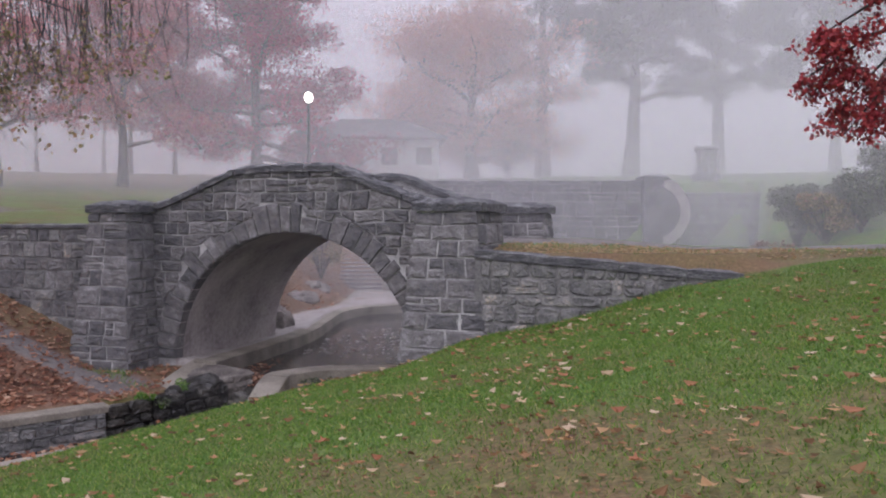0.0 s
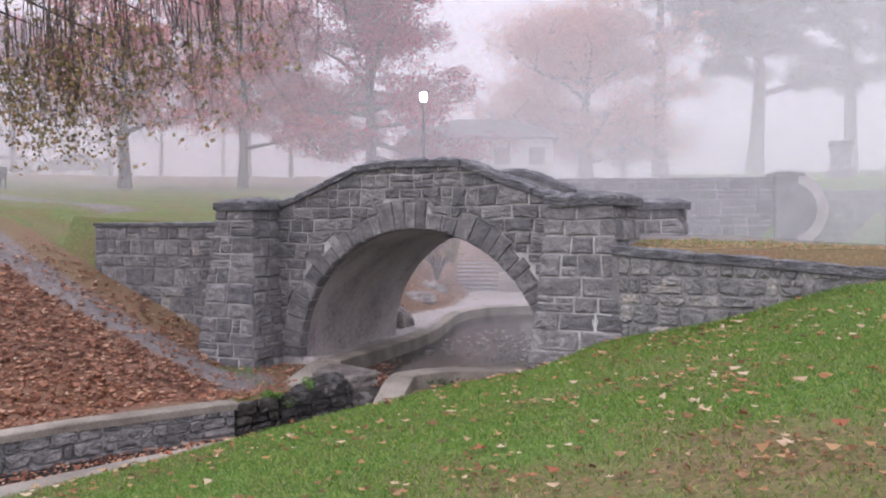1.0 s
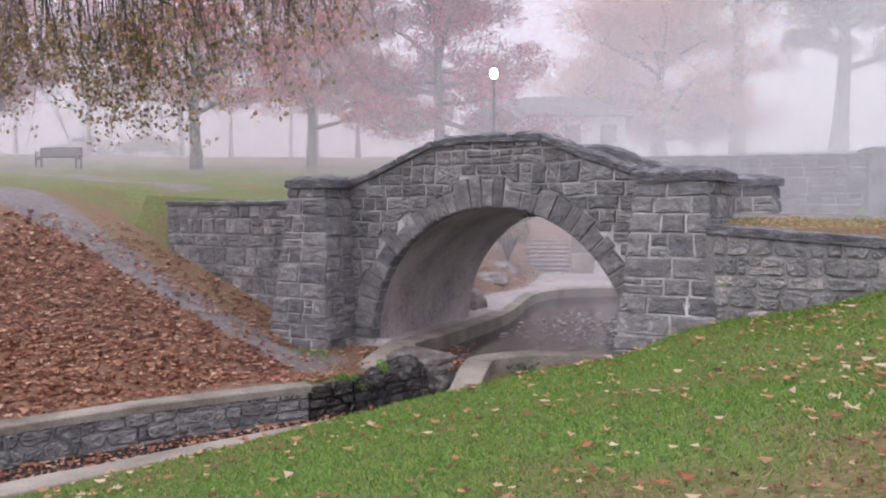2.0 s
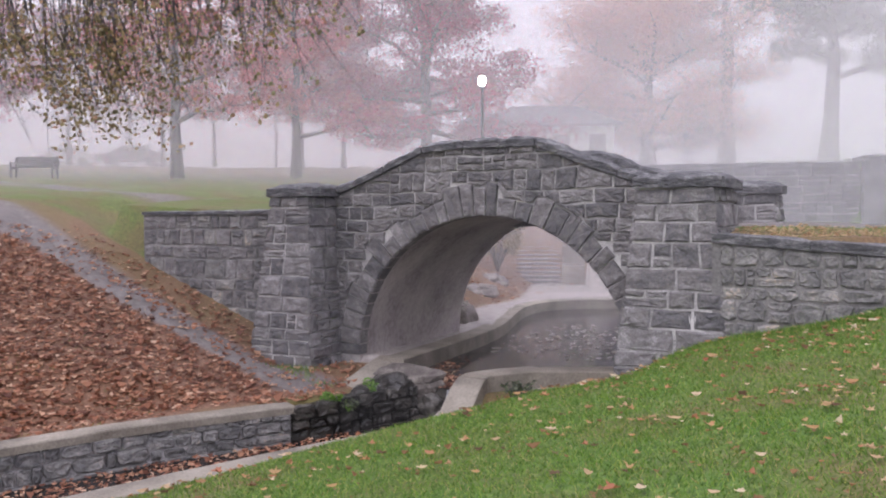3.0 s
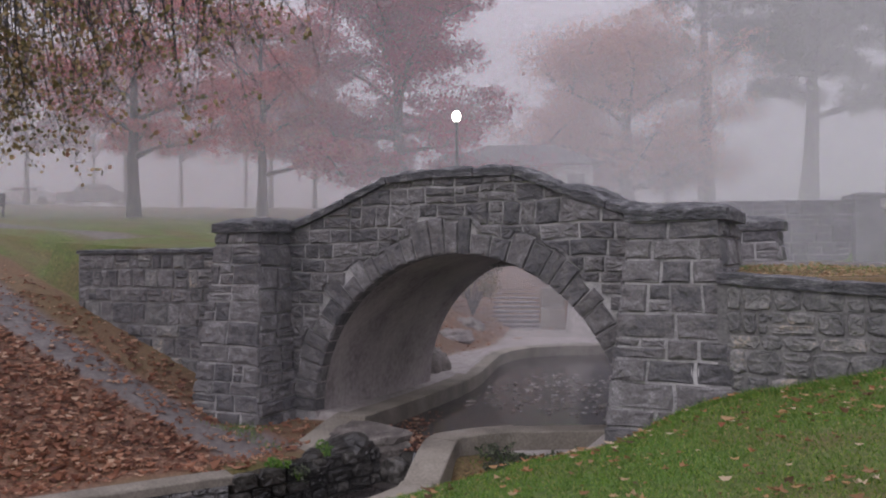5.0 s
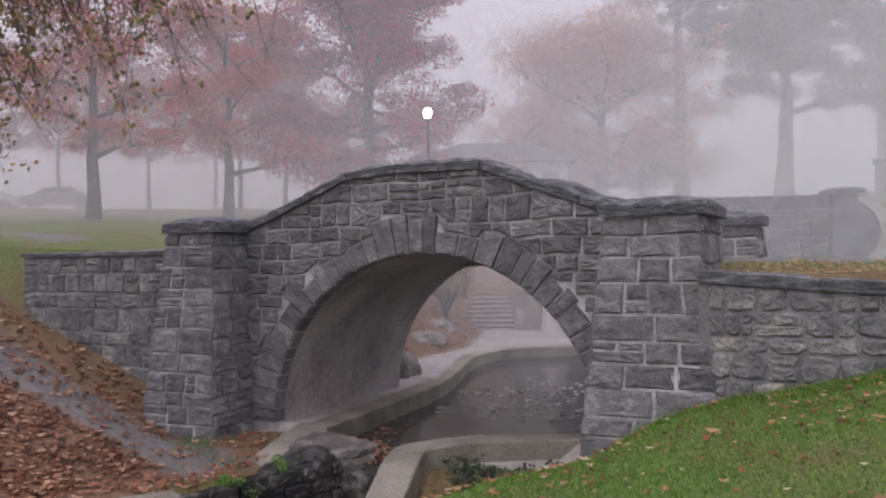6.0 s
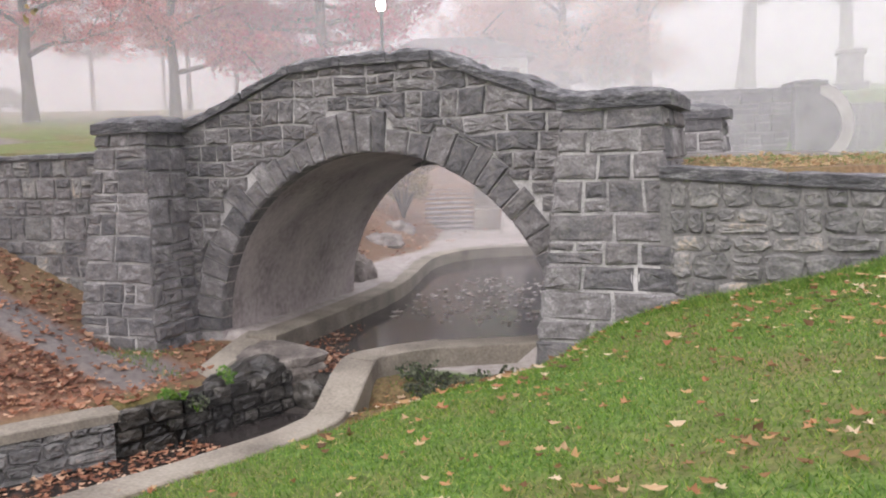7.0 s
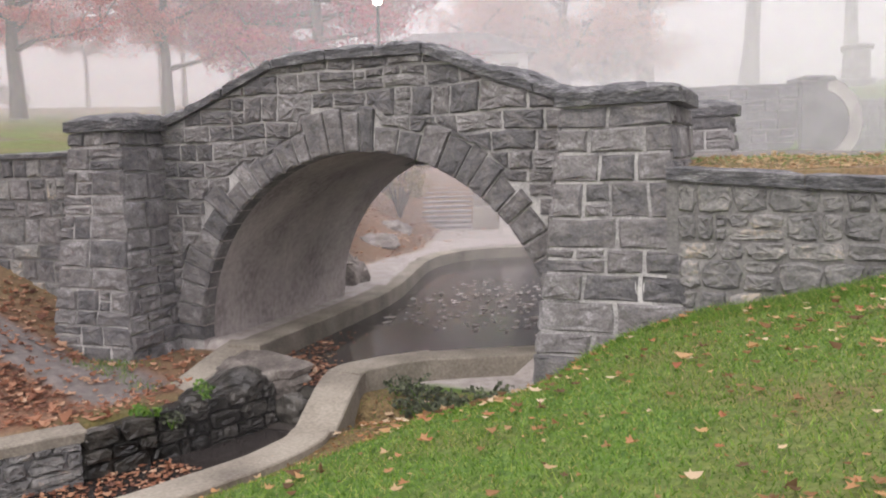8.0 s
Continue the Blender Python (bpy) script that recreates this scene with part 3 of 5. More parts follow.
def slab(bm, x0, x1, y0, y1, z0, z1, rnd, dome=0.0, rough=0.02, step=0.12):
    """A rough-hewn slab with an uneven, slightly domed top."""
    nx_, ny_ = max(2, int((x1 - x0) / step)), max(2, int((y1 - y0) / step))
    top = {}
    for i in range(nx_ + 1):
        for j in range(ny_ + 1):
            a, b = i / nx_, j / ny_
            edge = min(a, 1 - a, b, 1 - b)
            z = z1 - 0.03 * (edge == 0) + dome * math.sin(math.pi * a) ** 0.7 * math.sin(math.pi * b) ** 0.7 + rnd.uniform(-1, 1) * rough
            ox = rnd.uniform(-rough, rough) * 0.7
            oy = rnd.uniform(-rough, rough) * 0.7
            top[i, j] = bm.verts.new((x0 + (x1 - x0) * a + ox, y0 + (y1 - y0) * b + oy, z))
    for i in range(nx_):
        for j in range(ny_):
            bm.faces.new((top[i, j], top[i + 1, j], top[i + 1, j + 1], top[i, j + 1]))
    rim = [(i, 0) for i in range(nx_)] + [(nx_, j) for j in range(ny_)] + [(i, ny_) for i in range(nx_, 0, -1)] + [(0, j) for j in range(ny_, 0, -1)]
    low = []
    for i, j in rim:
        v = top[i, j].co
        low.append(bm.verts.new((v.x + rnd.uniform(-rough, rough) * 0.4, v.y + rnd.uniform(-rough, rough) * 0.4, z0 + rnd.uniform(-rough, rough) * 0.3)))
    n = len(rim)
    for k in range(n):
        a, b = rim[k], rim[(k + 1) % n]
        bm.faces.new((low[k], low[(k + 1) % n], top[b], top[a]))
    bm.faces.new(low[::-1])


# ---------------------------------------------------------------- the bridge
bridge = thing("stone_bridge", "arched footbridge of grey rock-faced stone with light mortar joints", "bridge", at=(-8.9, 18.7, -2.1))
BR = bridge.matrix_basis.inverted()
bpy.context.view_layer.update()


def child(ob, parent):
    """Parents ob and keeps its place in the world; parents are empties or meshes that stand unturned."""
    p, base = parent, Vector((0, 0, 0))
    while p:
        base += p.location
        p = p.parent
    ob.parent = parent
    ob.location -= base
    return ob


def spandrel(name, y0, y1):
    """The face wall over the arch, from y0 (front) to y1."""
    bm = bmesh.new()
    xs = list(np.linspace(-12.35, -5.5, 90))
    rows = []
    for x in xs:
        d = (RADIUS + 0.06) ** 2 - (x - CX) ** 2
        low = CZ + math.sqrt(d) if d > 0 else -3.1
        if d > 0 and low < CZ + 0.15:
            low = -3.1 if abs(x - CX) > RADIUS + 0.03 else low
        rows.append([bm.verts.new((x, yy, zz)) for yy, zz in ((y0, low), (y0, top_line(x)), (y1, top_line(x)), (y1, low))])
    for a, b in zip(rows, rows[1:]):
        for k in range(4):
            bm.faces.new((a[k], b[k], b[(k + 1) % 4], a[(k + 1) % 4]))
    bm.faces.new(rows[0])
    bm.faces.new(rows[-1][::-1])
    return child(part(name, bm, MORTAR), bridge)


front_wall = spandrel("front_wall", FACE_Y, FACE_Y + 0.5)
back_wall = spandrel("back_wall", BACK_Y - 0.5, BACK_Y)
bm = bmesh.new()
arc = []
for i in range(49):
    a = math.pi * i / 48
    arc.append([bm.verts.new((CX - math.cos(a) * r, y, CZ + math.sin(a) * r)) for r in (RADIUS, RADIUS + 0.2) for y in (FACE_Y + 0.012, BACK_Y - 0.012)])
for side in (-1, 1):
    x = CX + side * RADIUS
    box(bm, min(x, x + side * 0.2), max(x, x + side * 0.2), FACE_Y + 0.012, BACK_Y - 0.012, -3.1, CZ)
for a, b in zip(arc, arc[1:]):
    for i, j in ((0, 1), (1, 3), (3, 2), (2, 0)):
        bm.faces.new((a[i], b[i], b[j], a[j]))
barrel = child(part("barrel", bm, BARREL, label="dark smooth concrete underside of the arch", smooth=False), bridge)
bm = bmesh.new()
rows = []
for x in np.linspace(-13.6, -3.8, 40):
    z = 0.42 + 0.75 * ease(1 - abs(x + 8.8) / 4.6)
    if x < -8.8:
        z = max(z, 0.42 + 0.44 * ease((-11.5 - x) / 1.5))
    rows.append([bm.verts.new((x, yy, z + dz)) for yy, dz in ((FACE_Y + 0.5, -0.3), (FACE_Y + 0.5, 0), (BACK_Y - 0.5, 0), (BACK_Y - 0.5, -0.3))])
for a, b in zip(rows, rows[1:]):
    for k in range(4):
        bm.faces.new((a[k], b[k], b[(k + 1) % 4], a[(k + 1) % 4]))
bm.faces.new(rows[0])
bm.faces.new(rows[-1][::-1])
child(part("deck", bm, ASPHALT, label="grey asphalt walk over the bridge"), bridge)


def pier(x0, x1, y0, y1, base_z, top_z, batter_l, batter_r, batter_f):
    """A battered end pier of the bridge with its rough cap; y0 is the face towards the stream's near side."""
    bm = bmesh.new()
    h = top_z - base_z
    lo = [(x0 - batter_l * h, y0 - batter_f * h), (x1 + batter_r * h, y0 - batter_f * h), (x1 + batter_r * h, y1), (x0 - batter_l * h, y1)]
    hi = [(x0, y0), (x1, y0), (x1, y1), (x0, y1)]
    inset = ((0.022, 0.0), (-0.022, 0.0), (-0.022, 0.0), (0.022, 0.0))
    a = [bm.verts.new((x + i, y, base_z)) for (x, y), (i, _) in zip(lo, inset)]
    b = [bm.verts.new((x + i, y, top_z)) for (x, y), (i, _) in zip(hi, inset)]
    for k in range(4):
        bm.faces.new((a[k], a[(k + 1) % 4], b[(k + 1) % 4], b[k]))
    bm.faces.new(a[::-1])
    bm.faces.new(b)
    p = child(part("pier", bm, MORTAR), bridge)
    bm = bmesh.new()
    slab(bm, x0 - 0.07, x1 + 0.14, y0 - 0.08, y1 + 0.1, top_z + 0.003, top_z + 0.19, random.Random(int(x0 * 10)), 0.09, 0.026, 0.1)
    cap = part("cap", bm, CAPSTONE, label="rough-hewn dark capstone")
    child(cap, p)
    return p


PIERS = ((-13.25, -12.28, 15.58, 16.75, -3.0, 1.2, 0.115, 0.05, 0.08), (-5.64, -4.43, 15.66, 17.5, -3.0, 1.2, 0.1, 0.093, 0.08),
         (-5.3, -4.15, 20.6, 21.6, -3.0, 1.2, 0.1, 0.1, 0.0), (-13.25, -12.3, 20.6, 21.6, -3.0, 1.2, 0.1, 0.05, 0.0))
piers = [pier(*p) for p in PIERS]


def coping_run(y0, y1):
    """The rough coping slabs along one parapet."""
    rnd = random.Random(int(y0 * 7))
    xs = [-12.25, -11.75, -11.0, -10.12, -9.2, -8.45, -7.72, -6.95, -6.2, -5.55]
    for a, b in zip(xs, xs[1:]):
        bm = bmesh.new()
        slab(bm, a + 0.008, b - 0.008, y0, y1, 0.0, 0.15, rnd, 0.035, 0.026, 0.1)
        za, zb = top_line(a), top_line(b)
        for v in bm.verts:
            v.co.z += za + (zb - za) * (v.co.x - a) / (b - a) + 0.003
        child(part("coping_slab", bm, CAPSTONE), bridge)


coping_run(FACE_Y - 0.1, FACE_Y + 0.6)
coping_run(BACK_Y - 0.6, BACK_Y + 0.1)


# ---------------------------------------------------------------- wing walls
def wing(name, xs, tops, y0, y1, low, label, coping, slope_mat):
    w = thing(name, label, "wall", kind="structure")
    bm = bmesh.new()
    rows = [[bm.verts.new((x, yy, zz)) for yy, zz in ((y0, low), (y0, z - 0.003), (y1, z - 0.003), (y1, low))] for x, z in zip(xs, tops)]
    for a, b in zip(rows, rows[1:]):
        for k in range(4):
            bm.faces.new((a[k], b[k], b[(k + 1) % 4], a[(k + 1) % 4]))
    bm.faces.new(rows[0])
    bm.faces.new(rows[-1][::-1])
    part("core", bm, WINGMORTAR, w)
    for a, b, za, zb in zip(xs, xs[1:], tops, tops[1:]):
        bm = bmesh.new()
        slab(bm, a + 0.004, b - 0.004, y0 - 0.07, y1 + 0.05, 0, coping, random.Random(int(a * 10)), 0.0, 0.008, 0.2)
        for v in bm.verts:
            v.co.z += za + (zb - za) * (v.co.x - a) / (b - a)
        part("coping_slab", bm, slope_mat, w)
    return w


WR_X = [-4.42, -3.0, -1.75, -0.6, 0.35]
WR_Z = [0.33, 0.22, 0.13, 0.03, -0.03]
wing_right = wing("wall_right", WR_X, WR_Z, 15.5, 15.9, -2.2, "low grey rubble stone wing wall with flat coping", 0.17, CAPSTONE)
WL_X = [-17.75, -16.3, -14.8, -13.2]
WL_Z = [0.86, 0.86, 0.86, 0.86]
wing_left = wing("wall_left", WL_X, WL_Z, 16.3, 16.7, -2.6, "grey rubble stone wing wall beside the sloping walk", 0.1, CAPSTONE)


# ---------------------------------------------------------------- trees
def leaf_cloud(name, centres, size, material, parent, rnd_seed, squash=0.6, drop=0.3):
    """Many small leaves, each a folded pair of triangles, round the centres given as rows of x, y, z, radius, count."""
    rng = np.random.default_rng(rnd_seed)
    allp = []
    for cx, cy, cz, r, n in centres:
        q = rng.normal(size=(int(n), 3))
        q /= np.linalg.norm(q, axis=1)[:, None] + 1e-9
        q *= (r * rng.uniform(0.25, 1.0, int(n)) ** 0.55)[:, None]
        q[:, 2] *= squash
        allp.append(q + np.array((cx, cy, cz)))
    p = np.concatenate(allp)
    n = len(p)
    a = rng.normal(size=(n, 3))
    a[:, 2] -= drop
    a /= np.linalg.norm(a, axis=1)[:, None]
    b = np.cross(a, rng.normal(size=(n, 3)))
    b /= np.linalg.norm(b, axis=1)[:, None] + 1e-9
    c = np.cross(a, b)
    s = size * rng.uniform(0.6, 1.25, (n, 1))
    v = np.stack([p - a * s * 0.5, p + b * s * 0.42 + c * s * 0.12, p + a * s * 0.6, p - b * s * 0.42 + c * s * 0.12], axis=1).reshape(-1, 3)
    f = [(4 * i, 4 * i + 1, 4 * i + 2, 4 * i + 3) for i in range(n)]
    return mesh_object(name, v.tolist(), f, material, parent)


def tree(x, y, tall, spread, trunk_r, fork, leaves, leaf_n, size, seed, label, lean=0.0, crown_low=0.3, crown_material=None, category="tree", shape=1.0, limbs=13, droop=0.2, clump=0.16):
    rnd = random.Random(seed)
    z0 = height(x, y) - 0.1
    t = thing("tree", label, category, "park trees", at=(x, y, z0))
    bm = bmesh.new()
    top = Vector((lean * tall, 0, tall * 0.92))
    pts, rad = [], []
    for i in range(9):
        k = i / 8
        pts.append(Vector((top.x * k + rnd.uniform(-1, 1) * 0.02 * tall * k, rnd.uniform(-1, 1) * 0.02 * tall * k, top.z * k)))
        rad.append(trunk_r * (1.25 if i == 0 else 1.0) * (1 - 0.9 * k) + 0.015)
    tube(bm, pts, rad, 9)
    centres = []
    for i in range(limbs):
        k = fork + (0.95 - fork) * (i + rnd.random() * 0.6) / limbs
        base = pts[int(k * 8)].lerp(pts[min(8, int(k * 8) + 1)], k * 8 - int(k * 8))
        ang = i * 2.4 + rnd.uniform(-0.4, 0.4)
        rel = (k - fork) / (1 - fork)
        reach = spread * (0.55 + 0.45 * math.sin(math.pi * min(1, 0.25 + rel * 0.75 * shape))) * rnd.uniform(0.75, 1.1) * (1 - 0.45 * rel)
        d = Vector((math.cos(ang), math.sin(ang), 0))
        rise = reach * (rnd.uniform(0.25, 0.7) if rel > 0.3 else rnd.uniform(droop, 0.45))
        line = [base + d * reach * s + Vector((0, 0, rise * s ** 0.8 + rnd.uniform(-0.1, 0.1))) for s in (0, 0.3, 0.65, 1.0)]
        r0 = trunk_r * (1 - 0.85 * k) * 0.55 + 0.02
        tube(bm, line, [r0, r0 * 0.7, r0 * 0.4, 0.012], 5)
        for s in (0.45, 0.7, 0.95):
            c = base + d * reach * s + Vector((0, 0, rise * s ** 0.8))
            centres.append((c.x, c.y, c.z, spread * clump * rnd.uniform(0.7, 1.4), leaf_n / limbs / 9))
            for _ in range(2):
                e = c + Vector((rnd.uniform(-1, 1), rnd.uniform(-1, 1), rnd.uniform(-0.3, 0.9))) * spread * 0.28
                tube(bm, [c, c.lerp(e, 0.5) + Vector((0, 0, 0.06)), e], [r0 * 0.35, r0 * 0.22, 0.008], 4)
                centres.append((e.x, e.y, e.z, spread * clump * rnd.uniform(0.6, 1.5), leaf_n / limbs / 9))
    part("trunk", bm, BARK, t, "dark bark trunk and limbs", smooth=True)
    leaf_cloud("crown", centres, size, crown_material or leaves, t, seed, 0.6)
    return t


RED = leafy("dull_red_leaf", ((0.0, (0.13, 0.01, 0.028)), (0.5, (0.29, 0.015, 0.055)), (1.0, (0.46, 0.035, 0.085))))
SCARLET = leafy("scarlet_leaf", ((0.0, (0.17, 0.014, 0.022)), (0.6, (0.38, 0.035, 0.045)), (1.0, (0.48, 0.09, 0.07))))
ORANGE = leafy("orange_leaf", ((0.0, (0.36, 0.13, 0.08)), (0.5, (0.54, 0.22, 0.14)), (1.0, (0.6, 0.32, 0.2))))
PINK = leafy("rust_leaf", ((0.0, (0.34, 0.055, 0.055)), (0.5, (0.52, 0.1, 0.095)), (1.0, (0.56, 0.17, 0.13))))
OLIVE = leafy("olive_leaf", ((0.0, (0.12, 0.11, 0.04)), (0.5, (0.26, 0.2, 0.08)), (0.85, (0.42, 0.3, 0.15)), (1.0, (0.42, 0.22, 0.16))))
GREENLEAF = leafy("grey_green_leaf", ((0.0, (0.05, 0.065, 0.04)), (1.0, (0.13, 0.15, 0.085))))
BROWNLEAF = leafy("brown_bush_leaf", ((0.0, (0.12, 0.06, 0.04)), (0.6, (0.25, 0.13, 0.08)), (1.0, (0.2, 0.16, 0.08))))


def along(eye, way, dist):
    return eye[0] + way[0] * dist, eye[1] + way[1] * dist


tree(*along((-0.1, 0.2), (-0.503, 0.861), 46), 15.0, 6.3, 0.32, 0.11, RED, 85000, 0.13, 3, "large dark red maple in the mist", shape=1.2, limbs=36, droop=-0.22, clump=0.17)
tree(*along((-2.0, 2.3), (-0.62, 0.783), 41), 10.5, 4.8, 0.24, 0.19, PINK, 42000, 0.1, 5, "slender maple with rusty pink leaves")
tree(*along((-2.0, 2.3), (-0.719, 0.693), 38), 11, 4.6, 0.26, 0.24, PINK, 30000, 0.1, 8, "dark-trunked maple with thin rusty leaves")
tree(*along((-0.1, 0.2), (-0.275, 0.959), 60), 11.0, 8.0, 0.5, 0.12, ORANGE, 70000, 0.15, 12, "broad low maple with pale orange leaves", limbs=24, droop=0.0, clump=0.2)
tree(*along((-0.1, 0.2), (-0.194, 0.979), 62), 22, 5.5, 0.5, 0.45, GREENLEAF, 16000, 0.2, 14, "tall bare-topped tree fading into fog")
tree(*along((-0.1, 0.2), (-0.095, 0.993), 63), 19, 7.0, 0.55, 0.3, GREENLEAF, 40000, 0.22, 17, "tall leafy grey-green tree in fog", lean=0.04)
tree(*along((-0.1, 0.2), (0.0, 1.0), 68), 20, 7, 0.5, 0.35, GREENLEAF, 30000, 0.22, 23, "tall leafy grey-green tree in fog")
tree(*along((-0.1, 0.2), (0.12, 0.99), 66), 17, 6, 0.4, 0.3, GREENLEAF, 26000, 0.22, 24, "tall leafy grey-green tree in fog")
tree(*along((-2.0, 2.3), (-0.86, 0.51), 42), 9, 4.8, 0.26, 0.2, RED, 40000, 0.11, 31, "dull red maple behind the lawn")
rnd = random.Random(4)
for k in range(10):
    a = -0.57 - 0.038 * k + rnd.uniform(-0.01, 0.01)
    tree(*along((-2.0, 2.3), (a, math.sqrt(1 - a * a)), rnd.uniform(56, 74)), rnd.uniform(9, 14), 4.2, 0.16, 0.35, PINK if k % 3 else RED, 9000, 0.2, 40 + k,
         "distant autumn tree faint in fog")


# ---------------------------------------------------------------- lamp, benches and buildings beyond the bridge
GLOW, gn, gl, gp = node_material("lamp_glow")
gp.inputs["Base Color"].default_value = (1, 0.95, 0.85, 1)
gp.inputs["Emission Color"].default_value = (1.0, 0.93, 0.8, 1)
gp.inputs["Emission Strength"].default_value = 14.0


def lathe(bm, rings, sides=14, cx=0, cy=0):
    """A turned shape from rows of z, radius."""
    loops = [[bm.verts.new((cx + math.cos(k * math.tau / sides) * r, cy + math.sin(k * math.tau / sides) * r, z)) for k in range(sides)] for z, r in rings]
    for a, b in zip(loops, loops[1:]):
        for k in range(sides):
            bm.faces.new((a[k], a[(k + 1) % sides], b[(k + 1) % sides], b[k]))
    bm.faces.new(loops[0][::-1])
    bm.faces.new(loops[-1])


def street_lamp(x, y, tall):
    z = height(x, y)
    t = thing("street_lamp", "lit park lamp on a dark iron post in the fog", "lamp", at=(x, y, z))
    bm = bmesh.new()
    lathe(bm, [(0, 0.2), (0.25, 0.19), (0.32, 0.12), (0.9, 0.1), (1.0, 0.075), (tall - 0.62, 0.06), (tall - 0.58, 0.1), (tall - 0.5, 0.11)])
    part("post", bm, IRON, t, smooth=True)
    bm = bmesh.new()
    lathe(bm, [(tall - 0.495, 0.08), (tall - 0.44, 0.13), (tall - 0.36, 0.165), (tall - 0.27, 0.178), (tall - 0.18, 0.165), (tall - 0.1, 0.12), (tall - 0.06, 0.08)])
    part("globe", bm, GLOW, t, "glowing warm white globe", smooth=True)
    bm = bmesh.new()
    lathe(bm, [(tall - 0.058, 0.1), (tall - 0.02, 0.07), (tall + 0.06, 0.015)])
    part("finial", bm, IRON, t, smooth=True)


LX, LY = along((-2.0, 2.3), (-0.4286, 0.889), 37.0)
street_lamp(LX, LY, 0.74 + 0.161 * 37.0 - height(LX, LY) + 0.25)


def bench(x, y, turn):
    t = thing("park_bench", "dark slatted park bench on the lawn", "bench", at=(x, y, height(x, y) + 0.02))
    t.rotation_euler = (0, 0, turn)
    for side in (-0.8, 0.8):
        bm = bmesh.new()
        box(bm, side - 0.03, side + 0.03, -0.3, -0.22, 0, 0.62)
        box(bm, side - 0.03, side + 0.03, 0.2, 0.28, 0, 0.85)
        box(bm, side - 0.03, side + 0.03, -0.22, 0.2, 0.38, 0.43)
        box(bm, side - 0.03, side + 0.03, -0.32, 0.24, 0.62, 0.66)
        part("end_frame", bm, IRON, t)
    for k in range(4):
        bm = bmesh.new()
        box(bm, -0.85, 0.85, -0.28 + k * 0.12, -0.19 + k * 0.12, 0.435, 0.465)
        part("seat_slat", bm, IRON, t)
    for k in range(4):
        bm = bmesh.new()
        box(bm, -0.85, 0.85, 0.285, 0.31, 0.5 + k * 0.1, 0.58 + k * 0.1)
        part("back_slat", bm, IRON, t)


bench(*along((-2.0, 2.3), (-0.813, 0.581), 37), 0.55)


def pavilion(x, y, w, d, eave, ridge, label, turn=0.0, name="pavilion"):
    z = height(x, y) - 0.1
    t = thing(name, label, "building", at=(x, y, z))
    t.rotation_euler = (0, 0, turn)
    bm = bmesh.new()
    box(bm, -w / 2 + 0.5, w / 2 - 0.5, -d / 2 + 0.5, d / 2 - 0.5, 0, eave)
    part("wall", bm, PAINT, t)
    for k in range(int(w // 2.2)):
        u = -w / 2 + 1.4 + k * 2.2
        bm = bmesh.new()
        box(bm, u - 0.5, u + 0.5, -d / 2 + 0.46, -d / 2 + 0.52, 0.9, eave - 0.5)
        part("window", bm, GLASSY, t)
    bm = bmesh.new()
    a = [bm.verts.new(p) for p in ((-w / 2, -d / 2, eave), (w / 2, -d / 2, eave), (w / 2, d / 2, eave), (-w / 2, d / 2, eave))]
    e = [bm.verts.new(p) for p in ((-w / 2, -d / 2, eave + 0.15), (w / 2, -d / 2, eave + 0.15), (w / 2, d / 2, eave + 0.15), (-w / 2, d / 2, eave + 0.15))]
    r = [bm.verts.new(p) for p in ((-w / 2 + d * 0.45, 0, ridge), (w / 2 - d * 0.45, 0, ridge))]
    bm.faces.new(a[::-1])
    for k in range(4):
        bm.faces.new((a[k], a[(k + 1) % 4], e[(k + 1) % 4], e[k]))
    bm.faces.new((e[0], e[1], r[1], r[0]))
    bm.faces.new((e[1], e[2], r[1]))
    bm.faces.new((e[2], e[3], r[0], r[1]))
    bm.faces.new((e[3], e[0], r[0]))
    part("roof", bm, ROOFING, t, "low grey hipped roof")


pavilion(*along((-0.1, 0.2), (-0.385, 0.923), 57), 9.5, 6, 2.5, 4.1, "low hip-roofed park building behind the bridge", 0.4)


def gazebo(x, y):
    t = thing("gazebo", "pale open gazebo with a domed roof", "gazebo", at=(x, y, height(x, y) - 0.05))
    for k in range(6):
        a = k * math.tau / 6
        bm = bmesh.new()
        lathe(bm, [(0, 0.09), (2.3, 0.08)], 8, math.cos(a) * 1.5, math.sin(a) * 1.5)
        part("post", bm, PAINT, t)
    bm = bmesh.new()
    lathe(bm, [(2.302, 1.8), (2.4, 1.8), (2.9, 1.35), (3.3, 0.7), (3.5, 0.05)], 18)
    part("roof", bm, ROOFING, t, "dark domed roof", smooth=True)


gazebo(*along((-0.1, 0.2), (-0.448, 0.894), 52))


